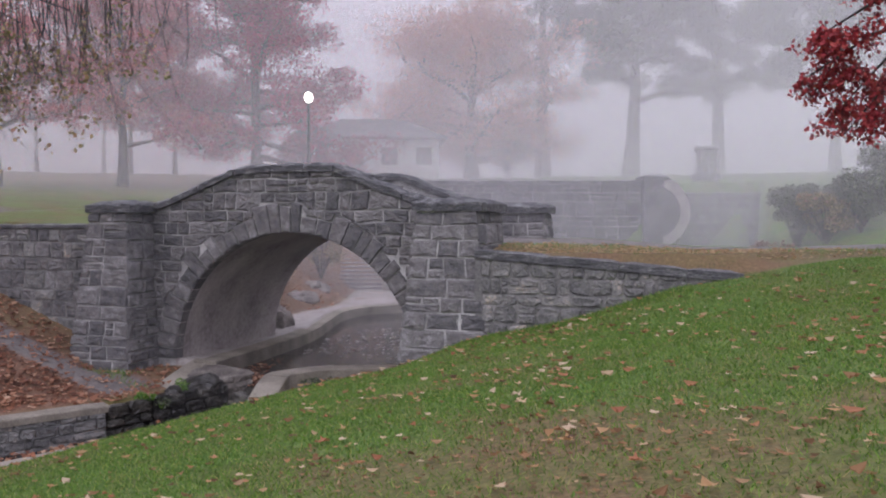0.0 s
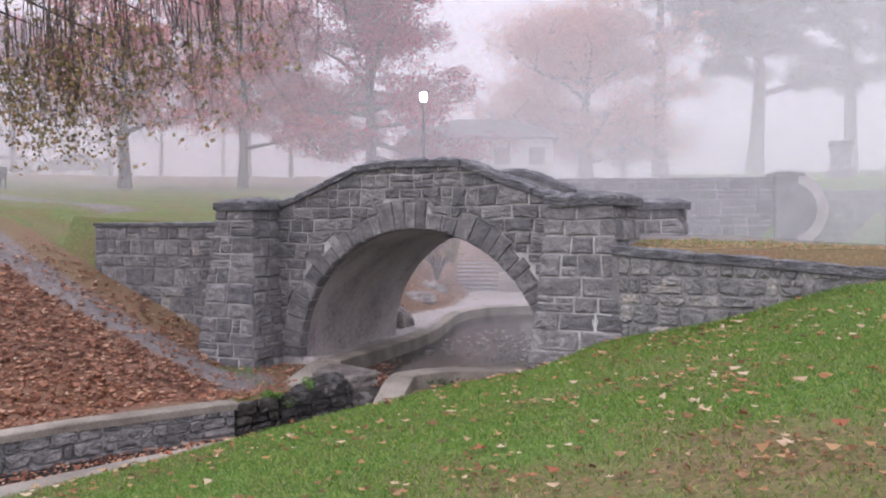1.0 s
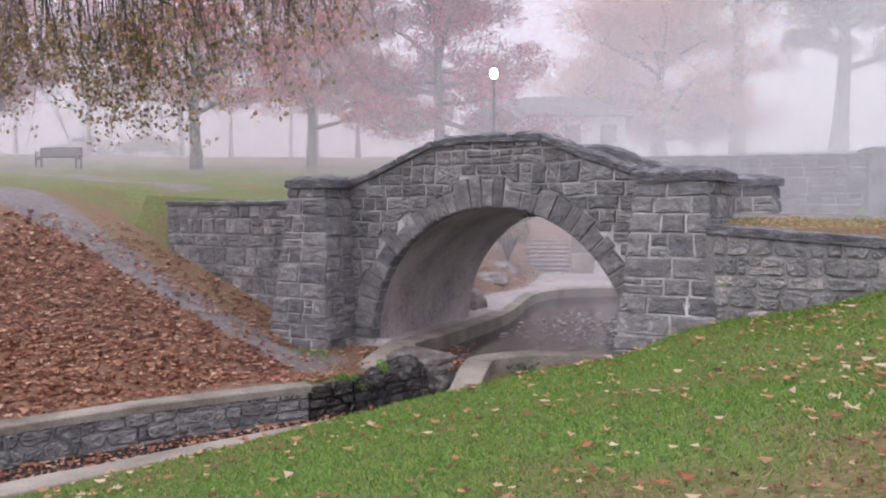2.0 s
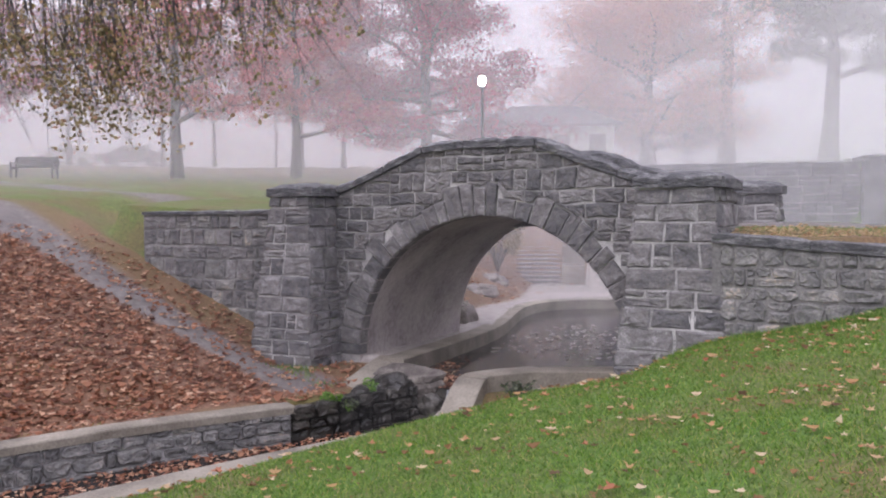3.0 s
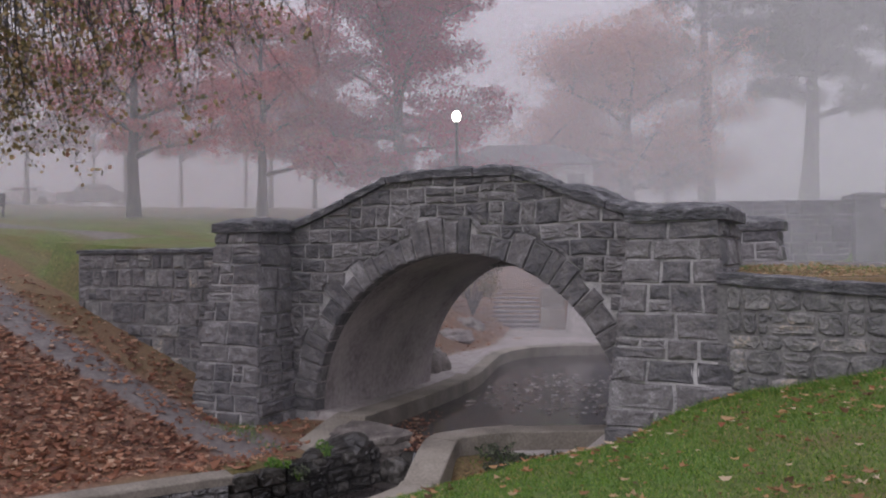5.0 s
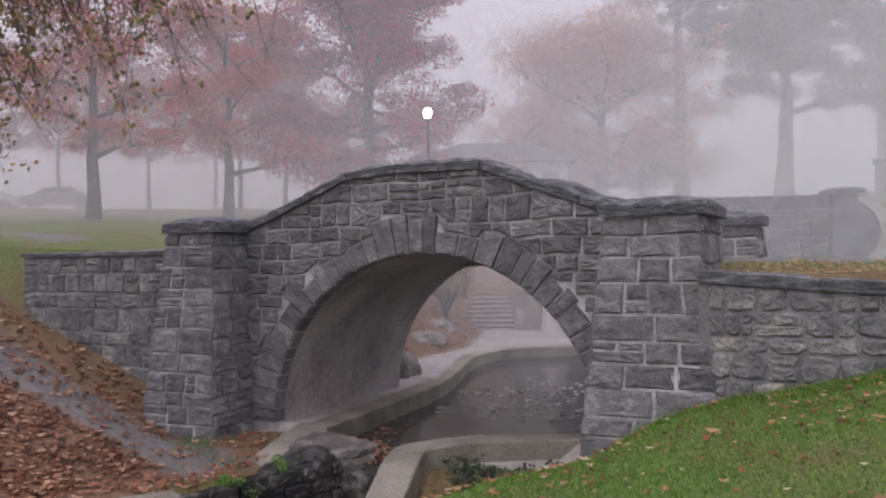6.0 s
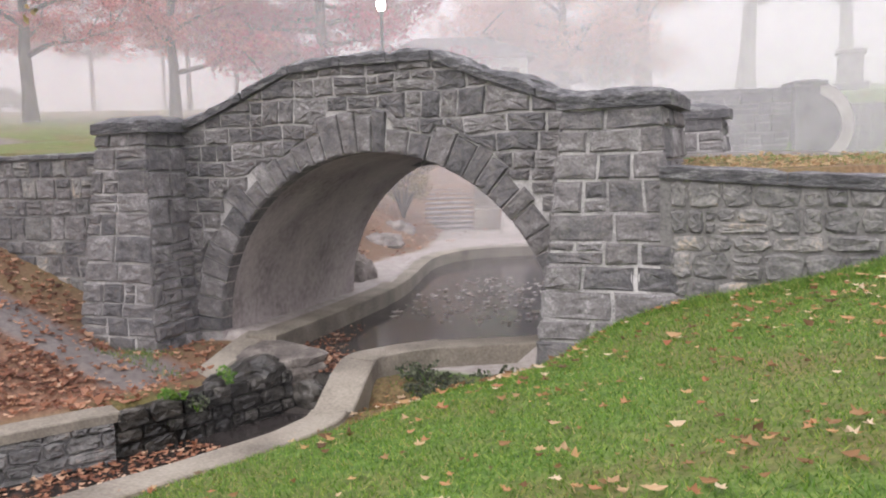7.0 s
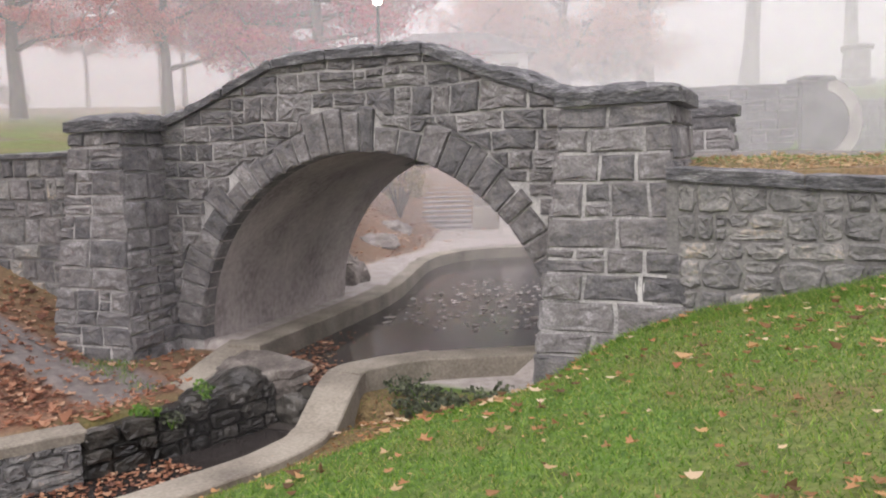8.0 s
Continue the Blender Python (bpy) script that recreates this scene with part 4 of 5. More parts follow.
def parked_car(x, y, turn, material, label):
    t = thing("parked_car", label, "car", at=(x, y, height(x, y) + 0.02))
    t.rotation_euler = (0, 0, turn)
    bm = bmesh.new()
    prof = [(-2.2, 0.35), (-2.2, 0.8), (-1.35, 0.95), (-0.75, 1.42), (0.95, 1.45), (1.75, 0.98), (2.2, 0.9), (2.25, 0.35)]
    a = [bm.verts.new((x_, -0.85 + 0.12 * (z_ > 1.2), z_)) for x_, z_ in prof]
    b = [bm.verts.new((x_, 0.85 - 0.12 * (z_ > 1.2), z_)) for x_, z_ in prof]
    for k in range(len(prof)):
        j = (k + 1) % len(prof)
        bm.faces.new((a[k], a[j], b[j], b[k]))
    bm.faces.new(a[::-1])
    bm.faces.new(b)
    part("body", bm, material, t)
    for sx in (-1.4, 1.4):
        for sy in (-0.86, 0.86):
            bm = bmesh.new()
            r = bmesh.ops.create_cone(bm, cap_ends=True, segments=16, radius1=0.33, radius2=0.33, depth=0.2)
            bmesh.ops.rotate(bm, verts=r["verts"], cent=(0, 0, 0), matrix=Matrix.Rotation(math.pi / 2, 3, 'X'))
            bmesh.ops.translate(bm, verts=r["verts"], vec=(sx, sy, 0.33))
            part("wheel", bm, IRON, t)
    for sy in (-1, 1):
        bm = bmesh.new()
        box(bm, -0.7, 1.0, sy * 0.8 - 0.02, sy * 0.8 + 0.02, 1.0, 1.32)
        part("side_window", bm, GLASSY, t)


parked_car(*along((-2.0, 2.3), (-0.801, 0.705), 60), 0.65, CARPAINT, "dark parked car beyond the lawn in fog")
parked_car(*along((-2.0, 2.3), (-0.86, 0.66), 62), 0.6, PAINT, "pale parked car beyond the lawn in fog")


# ---------------------------------------------------------------- far walls and monument
def stone_sheet(name, origin, direction, length, z0, z1, seed, parent, material, low=0.3, high=0.5, short=0.5, long=1.1):
    """Coursed stones of a far wall, joined into one mesh in front of its core."""
    rnd = random.Random(seed)
    ux, uy = direction
    v, f = [], []
    for r in courses(0, length, z0, z1, rnd, low, high, short, long):
        o = rect_outline(r, rnd, 0.015, 1)
        bv, bf = rough_block(o, 0.03, 0.04, rnd.random())
        base = len(v)
        v += [(origin[0] + ux * u + uy * k, origin[1] + uy * u - ux * k, w) for u, w, k in bv]
        f += [tuple(base + i for i in face) for face in bf]
    return mesh_object(name, v, f, material, parent)


def far_wall(name, p, q, z0, z1, thick, label, seed):
    t = thing(name, label, "wall", kind="structure")
    length = math.dist(p, q)
    ux, uy = (q[0] - p[0]) / length, (q[1] - p[1]) / length
    m = Matrix(((ux, -uy, 0, p[0]), (uy, ux, 0, p[1]), (0, 0, 1, 0), (0, 0, 0, 1)))
    bm = bmesh.new()
    box(bm, 0, length, 0, thick, z0, z1, m)
    part("core", bm, WINGMORTAR, t)
    k = 0
    while k < length - 0.2:
        e = min(length, k + 1.6)
        bm = bmesh.new()
        slab(bm, k + 0.005, e - 0.005, -0.1, thick + 0.08, z1 + 0.003, z1 + 0.16, random.Random(seed + int(k)), 0.0, 0.012, 0.3)
        bmesh.ops.transform(bm, verts=bm.verts[:], matrix=m)
        part("coping_slab", bm, CAPSTONE, t)
        k = e
    ob = stone_sheet("stonework", p, (ux, uy), length, z0, z1, seed, t, FARSTONE)
    ob["kind"] = "stuff"
    return t, m, length


far1, m1, len1 = far_wall("wall_far", (-12.3, 34.1), (-2.75, 37.15), -2.4, 2.62, 0.5, "grey stone terrace wall with coping faint in fog", 51)
bm = bmesh.new()
box(bm, len1 - 0.42, len1 + 0.4, -0.46, 0.8, -2.4, 2.75, m1)
part("end_pier", bm, FARSTONE, far1)
bm = bmesh.new()
slab(bm, len1 - 0.5, len1 + 0.62, -0.54, 0.9, 2.753, 2.93, random.Random(5), 0.06, 0.02)
bmesh.ops.transform(bm, verts=bm.verts[:], matrix=m1)
part("cap", bm, CAPSTONE, far1)
bm = bmesh.new()
prev = None
for i in range(17):
    a = radians(96 - 10.5 * i)
    row = [bm.verts.new(m1 @ Vector((len1 + 0.02 + math.cos(a) * r, y, 1.42 + math.sin(a) * r))) for r in (1.12, 1.52) for y in (-0.42, 0.4)]
    if prev:
        for i0, j0 in ((0, 1), (1, 3), (3, 2), (2, 0)):
            bm.faces.new((prev[i0], row[i0], row[j0], prev[j0]))
    else:
        bm.faces.new((row[0], row[1], row[3], row[2]))
    prev = row
bm.faces.new((prev[0], prev[2], prev[3], prev[1]))
part("arch_ring", bm, PATHSTONE, far1, "pale curved stone arch ring")
bm = bmesh.new()
fan = []
for y in (-0.36, 0.36):
    fan.append([bm.verts.new(m1 @ Vector((len1 + 0.02 + math.cos(radians(96 - 10.5 * i)) * 1.115, y, 1.42 + math.sin(radians(96 - 10.5 * i)) * 1.115))) for i in range(17)])
bm.faces.new(fan[0])
bm.faces.new(fan[1][::-1])
for i in range(17):
    bm.faces.new((fan[0][i], fan[0][(i + 1) % 17], fan[1][(i + 1) % 17], fan[1][i]))
part("end_wall", bm, FARSTONE, far1, "dark stone infill within the ring")
far_wall("wall_far_end", (-1.9, 43.7), (2.4, 45.1), -0.6, 2.3, 0.5, "dark far retaining wall with pale coping in fog", 57)

mx, my = along((-0.1, 0.2), (-0.0116, 0.998), 50)
mon = thing("monument", "square stone monument pillar dim in fog", "monument", at=(mx, my, height(mx, my) - 0.1))
for name_, w_, a_, b_ in (("base", 0.8, 0, 0.4), ("shaft", 0.55, 0.403, 1.7), ("capital", 0.68, 1.703, 1.95)):
    bm = bmesh.new()
    v_ = box(bm, -w_, w_, -w_, w_, a_, b_)
    bmesh.ops.bevel(bm, geom=bm.edges[:], offset=0.05, segments=1, affect='EDGES')
    part(name_, bm, STONE, mon)


# ---------------------------------------------------------------- steps behind the pool
SX, SY, SZ = -14.9, 34.2, -1.96
steps = thing("stone_steps", "flight of worn stone steps with leaves at the edges", "steps", kind="structure", at=(SX, SY, SZ))
steps.rotation_euler = (0, 0, radians(20))
for k in range(16):
    bm = bmesh.new()
    slab(bm, -0.95, 0.95, k * 0.29 - 0.03, k * 0.29 + 0.32, k * 0.163 + 0.113, k * 0.163 + 0.163, random.Random(k), 0.0, 0.006, 0.3)
    step = part("step", bm, PATHSTONE, steps)
    # risers take a darker colour than the treads so each step stands out
    bm = bmesh.new()
    box(bm, -0.93, 0.93, k * 0.29, k * 0.29 + 0.5, k * 0.163 - 0.3, k * 0.163 + 0.11)
    part("riser", bm, STONE, step, "stone riser coloured darker than its tread")
bm = bmesh.new()
for a_, b_, z_ in ((-0.3, 1.2, 0.75), (1.2, 2.6, 1.5), (2.6, 4.8, 2.3)):
    box(bm, 0.98, 1.9, a_, b_ - 0.004, -0.4, z_)
part("cheek_wall", bm, CONCRETE, steps, "pale stepped stone cheek wall")


def boulder(x, y, z, sx, sy, sz, seed, layered=0.5):
    bm = bmesh.new()
    bmesh.ops.create_icosphere(bm, subdivisions=4, radius=1)
    for v in bm.verts:
        n1 = noise.noise(v.co * 1.4 + Vector((seed, 0, 0)))
        n2 = noise.noise(v.co * 4 + Vector((0, seed, 0)))
        c = v.co * (1 + 0.35 * n1 + 0.12 * n2)
        v.co = Vector((x + c.x * sx, y + c.y * sy, z + round(c.z * 5 + n2) / 5 * sz * layered + c.z * sz * (1 - layered)))
    ob = part("boulder", bm, ROCK, None, smooth=False)
    me = ob.data
    ob.location = (x, y, z)
    me.transform(Matrix.Translation((-x, -y, -z)))
    return tagged(ob, "pale layered rock outcrop among fallen leaves", "rock")


boulder(-14.7, 28.0, -1.85, 0.75, 1.2, 0.4, 2)
boulder(-15.2, 29.8, -1.65, 0.7, 1.0, 0.35, 5)
boulder(-15.9, 27.6, -1.2, 0.8, 1.0, 0.4, 9)
boulder(-12.55, 22.5, -2.0, 0.5, 0.5, 0.5, 4)


for x_, y_, z_, a_, b_, c_, k_ in ((-10.2, 15.35, -2.4, 0.4, 0.6, 0.24, 11), (-10.35, 14.6, -2.5, 0.3, 0.5, 0.2, 12), (-10.0, 16.1, -2.42, 0.35, 0.4, 0.2, 13), (-9.5, 15.55, -2.75, 0.28, 0.14, 0.24, 14), (-9.05, 15.6, -2.86, 0.25, 0.14, 0.2, 15)):
    ob = boulder(x_, y_, z_, a_, b_, c_, k_, 0.0)
    ob.data.materials[0] = WETSTONE
    tagged(ob, "dark wet rough rock beside the weir", "rock")


# ---------------------------------------------------------------- shrubs
def shrub(x, y, w, h, material, seed, label, n=1800, size=0.11, squash=0.8):
    rnd = random.Random(seed)
    z = height(x, y)
    t = thing("shrub", label, "shrub", "shrubs round the hollow", at=(x, y, z))
    bm = bmesh.new()
    centres = []
    for i in range(30):
        a = rnd.uniform(0, math.tau)
        e = Vector((math.cos(a) * w * rnd.uniform(0.2, 1), math.sin(a) * w * rnd.uniform(0.2, 1), h * rnd.uniform(0.35, 0.95)))
        tube(bm, [Vector((0, 0, -0.05)), e * 0.5 + Vector((0, 0, h * 0.08)), e], [0.03, 0.018, 0.006], 4)
        centres.append((e.x, e.y, e.z, w * rnd.uniform(0.18, 0.42), n / 30))
    part("branches", bm, BARK, t)
    leaf_cloud("leaves", centres, size, material, t, seed, squash)


shrub(*along((-0.1, 0.2), (0.058, 0.998), 30), 1.1, 1.7, BROWNLEAF, 61, "rusty brown shrub beside the hollow", 6500, 0.1)
shrub(*along((-0.1, 0.2), (0.083, 0.996), 33), 1.1, 2.3, GREENLEAF, 62, "dark green shrub in mist", 7000, 0.1)
shrub(*along((-0.1, 0.2), (0.112, 0.994), 32), 1.0, 1.7, OLIVE, 67, "pale yellow-green shrub in mist", 5000, 0.1)
shrub(*along((-0.1, 0.2), (0.145, 0.989), 32), 1.2, 2.0, GREENLEAF, 63, "dark green shrub in mist", 7000, 0.1)
shrub(*along((-0.1, 0.2), (0.19, 0.982), 35), 1.9, 2.6, GREENLEAF, 68, "broad dark green shrub in mist", 9000, 0.12)
shrub(*along((-0.1, 0.2), (0.25, 0.968), 36), 2.1, 2.8, GREENLEAF, 64, "broad dark green shrub in mist", 9000, 0.12)
shrub(*along((-0.1, 0.2), (-0.234, 0.972), 59), 1.6, 3.6, BROWNLEAF, 69, "dark upright shrub beneath the pale maple", 6000, 0.18)
shrub(-14.9, 26.3, 0.9, 1.5, OLIVE, 65, "yellow-green shrub on the rocky bank", 3000, 0.08)
shrub(-15.7, 32.0, 1.2, 2.2, OLIVE, 66, "yellow-green shrub on the rocky bank", 5500, 0.08)


# ---------------------------------------------------------------- overhanging branches near the camera
def hanging_tree(x, y, tall, limbs, label, material, leaf, per_twig, seed, bare=0.15, bare_side=0.0):
    """A tree out of view whose limbs reach in: each limb runs to a point and drops hanging twigs with leaves."""
    rnd = random.Random(seed)
    z0 = height(x, y) - 0.1
    t = thing("tree", label, "tree", at=(x, y, z0))
    bm = bmesh.new()
    tube(bm, [(0, 0, 0), (0.1, 0, tall * 0.3), (0, 0.15, tall * 0.6), (0.1, 0.1, tall)], [0.5, 0.38, 0.26, 0.05], 10)
    centres = []
    for tx, ty, tz, spread, low, twigs in limbs:
        e = Vector((tx - x, ty - y, tz - z0))
        s = Vector((0, 0.1, tall * rnd.uniform(0.45, 0.7)))
        mid = s.lerp(e, 0.5) + Vector((0, 0, 0.7))
        line = [s, mid, s.lerp(e, 0.8) + Vector((0, 0, 0.5)), e]
        tube(bm, line, [0.1, 0.05, 0.028, 0.01], 6)
        for k in range(twigs):
            a = rnd.uniform(0.72, 1.02)
            c = mid.lerp(e, a) + Vector((rnd.uniform(-1, 1), rnd.uniform(-1, 1), rnd.uniform(-0.1, 0.5))) * spread * 0.7
            drop = rnd.uniform(0.45, 1.0) * low
            sway = Vector((rnd.uniform(-0.5, 1.2), rnd.uniform(-0.8, 0.8), 0)) * (0.25 + 0.3 * drop)
            bend = Vector((rnd.uniform(-1, 1), rnd.uniform(-1, 1), 0)) * 0.12
            tw = [c + sway * q ** 2 + bend * math.sin(q * 5) * q + Vector((0, 0, -drop * q ** (0.8 + 0.2 * q))) for q in (0, 0.17, 0.34, 0.5, 0.67, 0.84, 1.0)]
            tube(bm, tw, [0.009, 0.008, 0.007, 0.006, 0.005, 0.0035, 0.002], 4)
            leafless = rnd.random() < bare + bare_side * clamp01((tx + 12.5) / 3)
            for j in range(6):
                p0 = tw[rnd.randint(1, 5)].lerp(tw[6], rnd.random() * 0.4)
                way = Vector((rnd.uniform(-1, 1.2), rnd.uniform(-1, 1), 0)) * rnd.uniform(0.15, 0.4)
                p1 = p0 + way * 0.5 + Vector((0, 0, rnd.uniform(-0.08, 0.05)))
                p2 = p0 + way + Vector((0, 0, rnd.uniform(-0.3, -0.1)))
                tube(bm, [p0, p1, p2], [0.004, 0.003, 0.0018], 3)
                if not leafless:
                    centres.append((p1.x, p1.y, p1.z, 0.11, per_twig * 0.5))
                    centres.append((p2.x, p2.y, p2.z, 0.13, per_twig))
            if not leafless:
                for q in (3, 4, 5, 6):
                    centres.append((tw[q].x, tw[q].y, tw[q].z, 0.14, per_twig * 0.7))
    part("trunk", bm, BARK, t, "dark trunk with drooping twigs", smooth=True)
    leaf_cloud("crown", centres, leaf, material, t, seed, 1.0, 0.8)


hanging_tree(-21.0, 7.0, 11.0, [
    (-13.2, 9.9, 4.20, 1.3, 3.00, 30), (-12.3, 10.3, 4.00, 1.2, 2.50, 30), (-11.5, 10.8, 3.90, 0.9, 2.50, 26), (-10.8, 11.2, 4.20, 0.9, 2.40, 26),
    (-10.2, 11.6, 4.45, 1.0, 2.40, 28), (-9.3, 12.0, 4.60, 1.0, 2.30, 26), (-8.5, 12.3, 4.80, 0.9, 2.10, 18), (-14.3, 9.2, 4.30, 1.4, 3.00, 30), (-15.3, 9.8, 4.70, 1.5, 3.20, 26), (-12.6, 11.4, 5.00, 1.3, 2.30, 18)],
    "tree with drooping olive and brown leaves over the bank", OLIVE, 0.068, 4.4, 71, bare=0.26, bare_side=0.5)
hanging_tree(5.6, 14.6, 7.0, [
    (1.3, 14.0, 3.75, 0.5, 0.35, 9), (1.65, 14.3, 2.7, 0.35, 0.3, 8), (2.0, 13.8, 4.35, 0.5, 0.35, 10), (1.2, 14.2, 3.2, 0.4, 0.3, 8), (2.5, 14.2, 3.4, 0.6, 0.5, 14),
    (2.8, 14.0, 4.2, 0.6, 0.5, 14), (1.7, 14.1, 2.3, 0.3, 0.2, 5)],
    "crimson maple beside the lawn", SCARLET, 0.075, 10, 73, bare=0.0)


# ---------------------------------------------------------------- fallen leaves and grass
def scatter(name, spots, size, material, label, category, seed, lift=0.015, flat=0.35):
    """Fallen leaves, each a curled five-pointed blade lying on the ground."""
    rng = np.random.default_rng(seed)
    v, f = [], []
    lobes = ((0.0, -0.55), (0.16, -0.3), (0.42, -0.34), (0.36, -0.1), (0.58, 0.08), (0.27, 0.16), (0.2, 0.36), (0.0, 0.6), (-0.2, 0.36), (-0.27, 0.16), (-0.58, 0.08), (-0.36, -0.1), (-0.42, -0.34), (-0.16, -0.3))
    for x, y, z in spots:
        s = size * rng.choice((0.55, 0.7, 0.85, 1.0, 1.25)) * rng.uniform(0.85, 1.15)
        turn = rng.uniform(0, math.tau)
        tx, ty = rng.normal(0, flat, 2)
        curl, fold = rng.uniform(0.2, 1.1), rng.uniform(-0.5, 0.9)
        slim = rng.uniform(0.55, 1.1)
        base = len(v)
        c, n_ = math.cos(turn), math.sin(turn)
        for a, b in lobes:
            a, b = a * slim * rng.uniform(0.8, 1.15), b * rng.uniform(0.85, 1.15)
            px, py = (a * c - b * n_) * s, (a * n_ + b * c) * s
            v.append((x + px, y + py, z + lift + abs(px * tx + py * ty) + s * (curl * a * a + max(0.0, fold) * b * b)))
        f += [(base, base + 1, base + 2, base + 3, base + 4, base + 5, base + 6, base + 7), (base, base + 7, base + 8, base + 9, base + 10, base + 11, base + 12, base + 13)]
    ob = mesh_object(name, v, f, material)
    return tagged(ob, label, category, kind="stuff")


LITTER = leafy("fallen_leaf", ((0.0, (0.11, 0.04, 0.024)), (0.35, (0.27, 0.11, 0.06)), (0.7, (0.42, 0.2, 0.115)), (0.9, (0.55, 0.33, 0.21)), (1.0, (0.7, 0.5, 0.35))))
FLOATLEAF = leafy("bleached_leaf", ((0.0, (0.35, 0.3, 0.26)), (0.6, (0.6, 0.56, 0.52)), (1.0, (0.75, 0.72, 0.7))))
TANLEAF = leafy("tan_leaf", ((0.0, (0.26, 0.15, 0.07)), (0.6, (0.45, 0.31, 0.16)), (1.0, (0.55, 0.42, 0.25))))
RUSTLEAF = leafy("rust_fallen_leaf", ((0.0, (0.1, 0.055, 0.022)), (0.5, (0.21, 0.105, 0.04)), (0.9, (0.32, 0.17, 0.075)), (1.0, (0.48, 0.34, 0.2))))
PALELEAF = leafy("pale_fallen_leaf", ((0.0, (0.35, 0.12, 0.06)), (0.5, (0.45, 0.27, 0.12)), (1.0, (0.62, 0.5, 0.36))))


GX, GY = np.array(gx), np.array(gy)
GZ = np.array([p[2] for p in verts]).reshape(len(gy), nx)
GDRY = np.array([q[2] for q in zones]).reshape(len(gy), nx)
GEDGE = np.array([[course_distance(x, y) if -12 < x < 6 and 2 < y < 17 else 5.0 for x in gx] for y in gy])


def sample(grid, x, y):
    """Values of a ground grid at points."""
    i = np.clip(np.searchsorted(GX, x) - 1, 0, len(GX) - 2)
    j = np.clip(np.searchsorted(GY, y) - 1, 0, len(GY) - 2)
    a, b = (x - GX[i]) / (GX[i + 1] - GX[i]), (y - GY[j]) / (GY[j + 1] - GY[j])
    return (grid[j, i] * (1 - a) + grid[j, i + 1] * a) * (1 - b) + (grid[j + 1, i] * (1 - a) + grid[j + 1, i + 1] * a) * b


def ground_z(x, y):
    return float(sample(GZ, x, y))


rnd = random.Random(9)
bank, walkway, lawn, floats, shelf = [], [], [], [], []
while len(bank) < 17000:
    x, y = rnd.uniform(-20, -10.4), rnd.uniform(3, 16.2)
    d = left_rise(x, y)
    if d < 0.1 and y < 12.9 or course_distance(x, y) < (0.42 if y < 12.9 else 0.28) or x > -10.9 and y > 14.3:
        continue
    on = near_path(x, y)
    keep = 0.16 if on > 0.4 else 0.25 if y > 15.1 else 0.5 if y > 12.9 and d < 1.0 else ease((d - 0.2) / 1.2)
    if rnd.random() < keep * (1 - ease((-18 - x) / 3)):
        bank.append((x, y, ground_z(x, y)))
while len(lawn) < 2400:
    x, y = rnd.uniform(-9, 7), rnd.uniform(1.5, 15.4)
    if course_distance(x, y) < 0.1:
        continue
    keep = 0.3 + 0.7 * ease((wobble(x, y, 0.5)) / 0.4)
    if rnd.random() < keep:
        lawn.append((x, y, ground_z(x, y) + 0.02))
while len(shelf) < 2600:
    x, y = rnd.uniform(-4.3, 5), rnd.uniform(15.95, 18.0)
    if rnd.random() < ease((3.5 - x) / 3) * ease((18.0 - y) / 0.8):
        shelf.append((x, y, ground_z(x, y)))
for _ in range(330):
    x, y = rnd.uniform(-10.8, -6), rnd.uniform(19.5, 25.5)
    if course_distance(x, y) < -0.1:
        floats.append((x, y, WATER_Z))
mulch = []
while len(mulch) < 1500:
    x, y = rnd.uniform(-8.5, 4), rnd.uniform(3.2, 15.2)
    if rnd.random() < zone(x, y)[2] ** 2 + 0.03 and course_distance(x, y) > 0.5:
        mulch.append((x, y, ground_z(x, y)))
scatter("mulch_leaves", mulch, 0.045, RUSTLEAF, "crushed brown leaves on worn turf", "leaves", 8)
scatter("leaf_litter", bank, 0.1, LITTER, "dense rust-brown fallen leaves on the bank", "leaves", 1, flat=0.45)
scatter("lawn_leaves", lawn[::2], 0.085, PALELEAF, "scattered tan and orange leaves on grass", "leaves", 2, flat=0.3)
scatter("lawn_leaves", lawn[1::2], 0.08, RUSTLEAF, "scattered rust-brown leaves sunk in grass", "leaves", 12, lift=0.012, flat=0.3)
scatter("terrace_leaves", shelf, 0.055, TANLEAF, "tan leaves and dry grass on the terrace", "leaves", 3)
scatter("floating_leaves", floats, 0.13, FLOATLEAF, "pale leaves floating on the pool", "leaves", 4, 0.006, 0.03)
bedleaves, hollow = [], []
while len(bedleaves) < 1500:
    x, y = rnd.uniform(-15, -8.7), rnd.uniform(5, 13.8)
    d = course_distance(x, y)
    if d < -0.05 and left_rise(x, y) > -1.1 + 0.4 * wobble(x, y, 1.0):
        bedleaves.append((x, y, -2.985))
while len(hollow) < 2200:
    x, y = rnd.uniform(-18, -12.9), rnd.uniform(22.5, 36)
    if course_distance(x, y) > 0.8 and (x < -13.5 - 0.3 * max(0, y - 29) or rnd.random() < 0.05):
        hollow.append((x, y, ground_z(x, y)))
sill = []
while len(sill) < 420:
    x, y = rnd.uniform(-10.7, -8.6), rnd.uniform(15.6, 19.5)
    if course_distance(x, y) < -0.02 and rnd.random() < ease((19.5 - y) / 3) * ease((0.9 + course_distance(x, y)) / 0.5 + 0.3 * ease((16.3 - y) / 0.8)):
        sill.append((x, y, WATER_Z + 0.002))
scatter("sill_leaves", sill, 0.08, LITTER, "wet brown leaves gathered above the weir", "leaves", 7, 0.004, 0.08)
scatter("stream_leaves", bedleaves, 0.08, LITTER, "wet brown leaves along the stream bed", "leaves", 5)
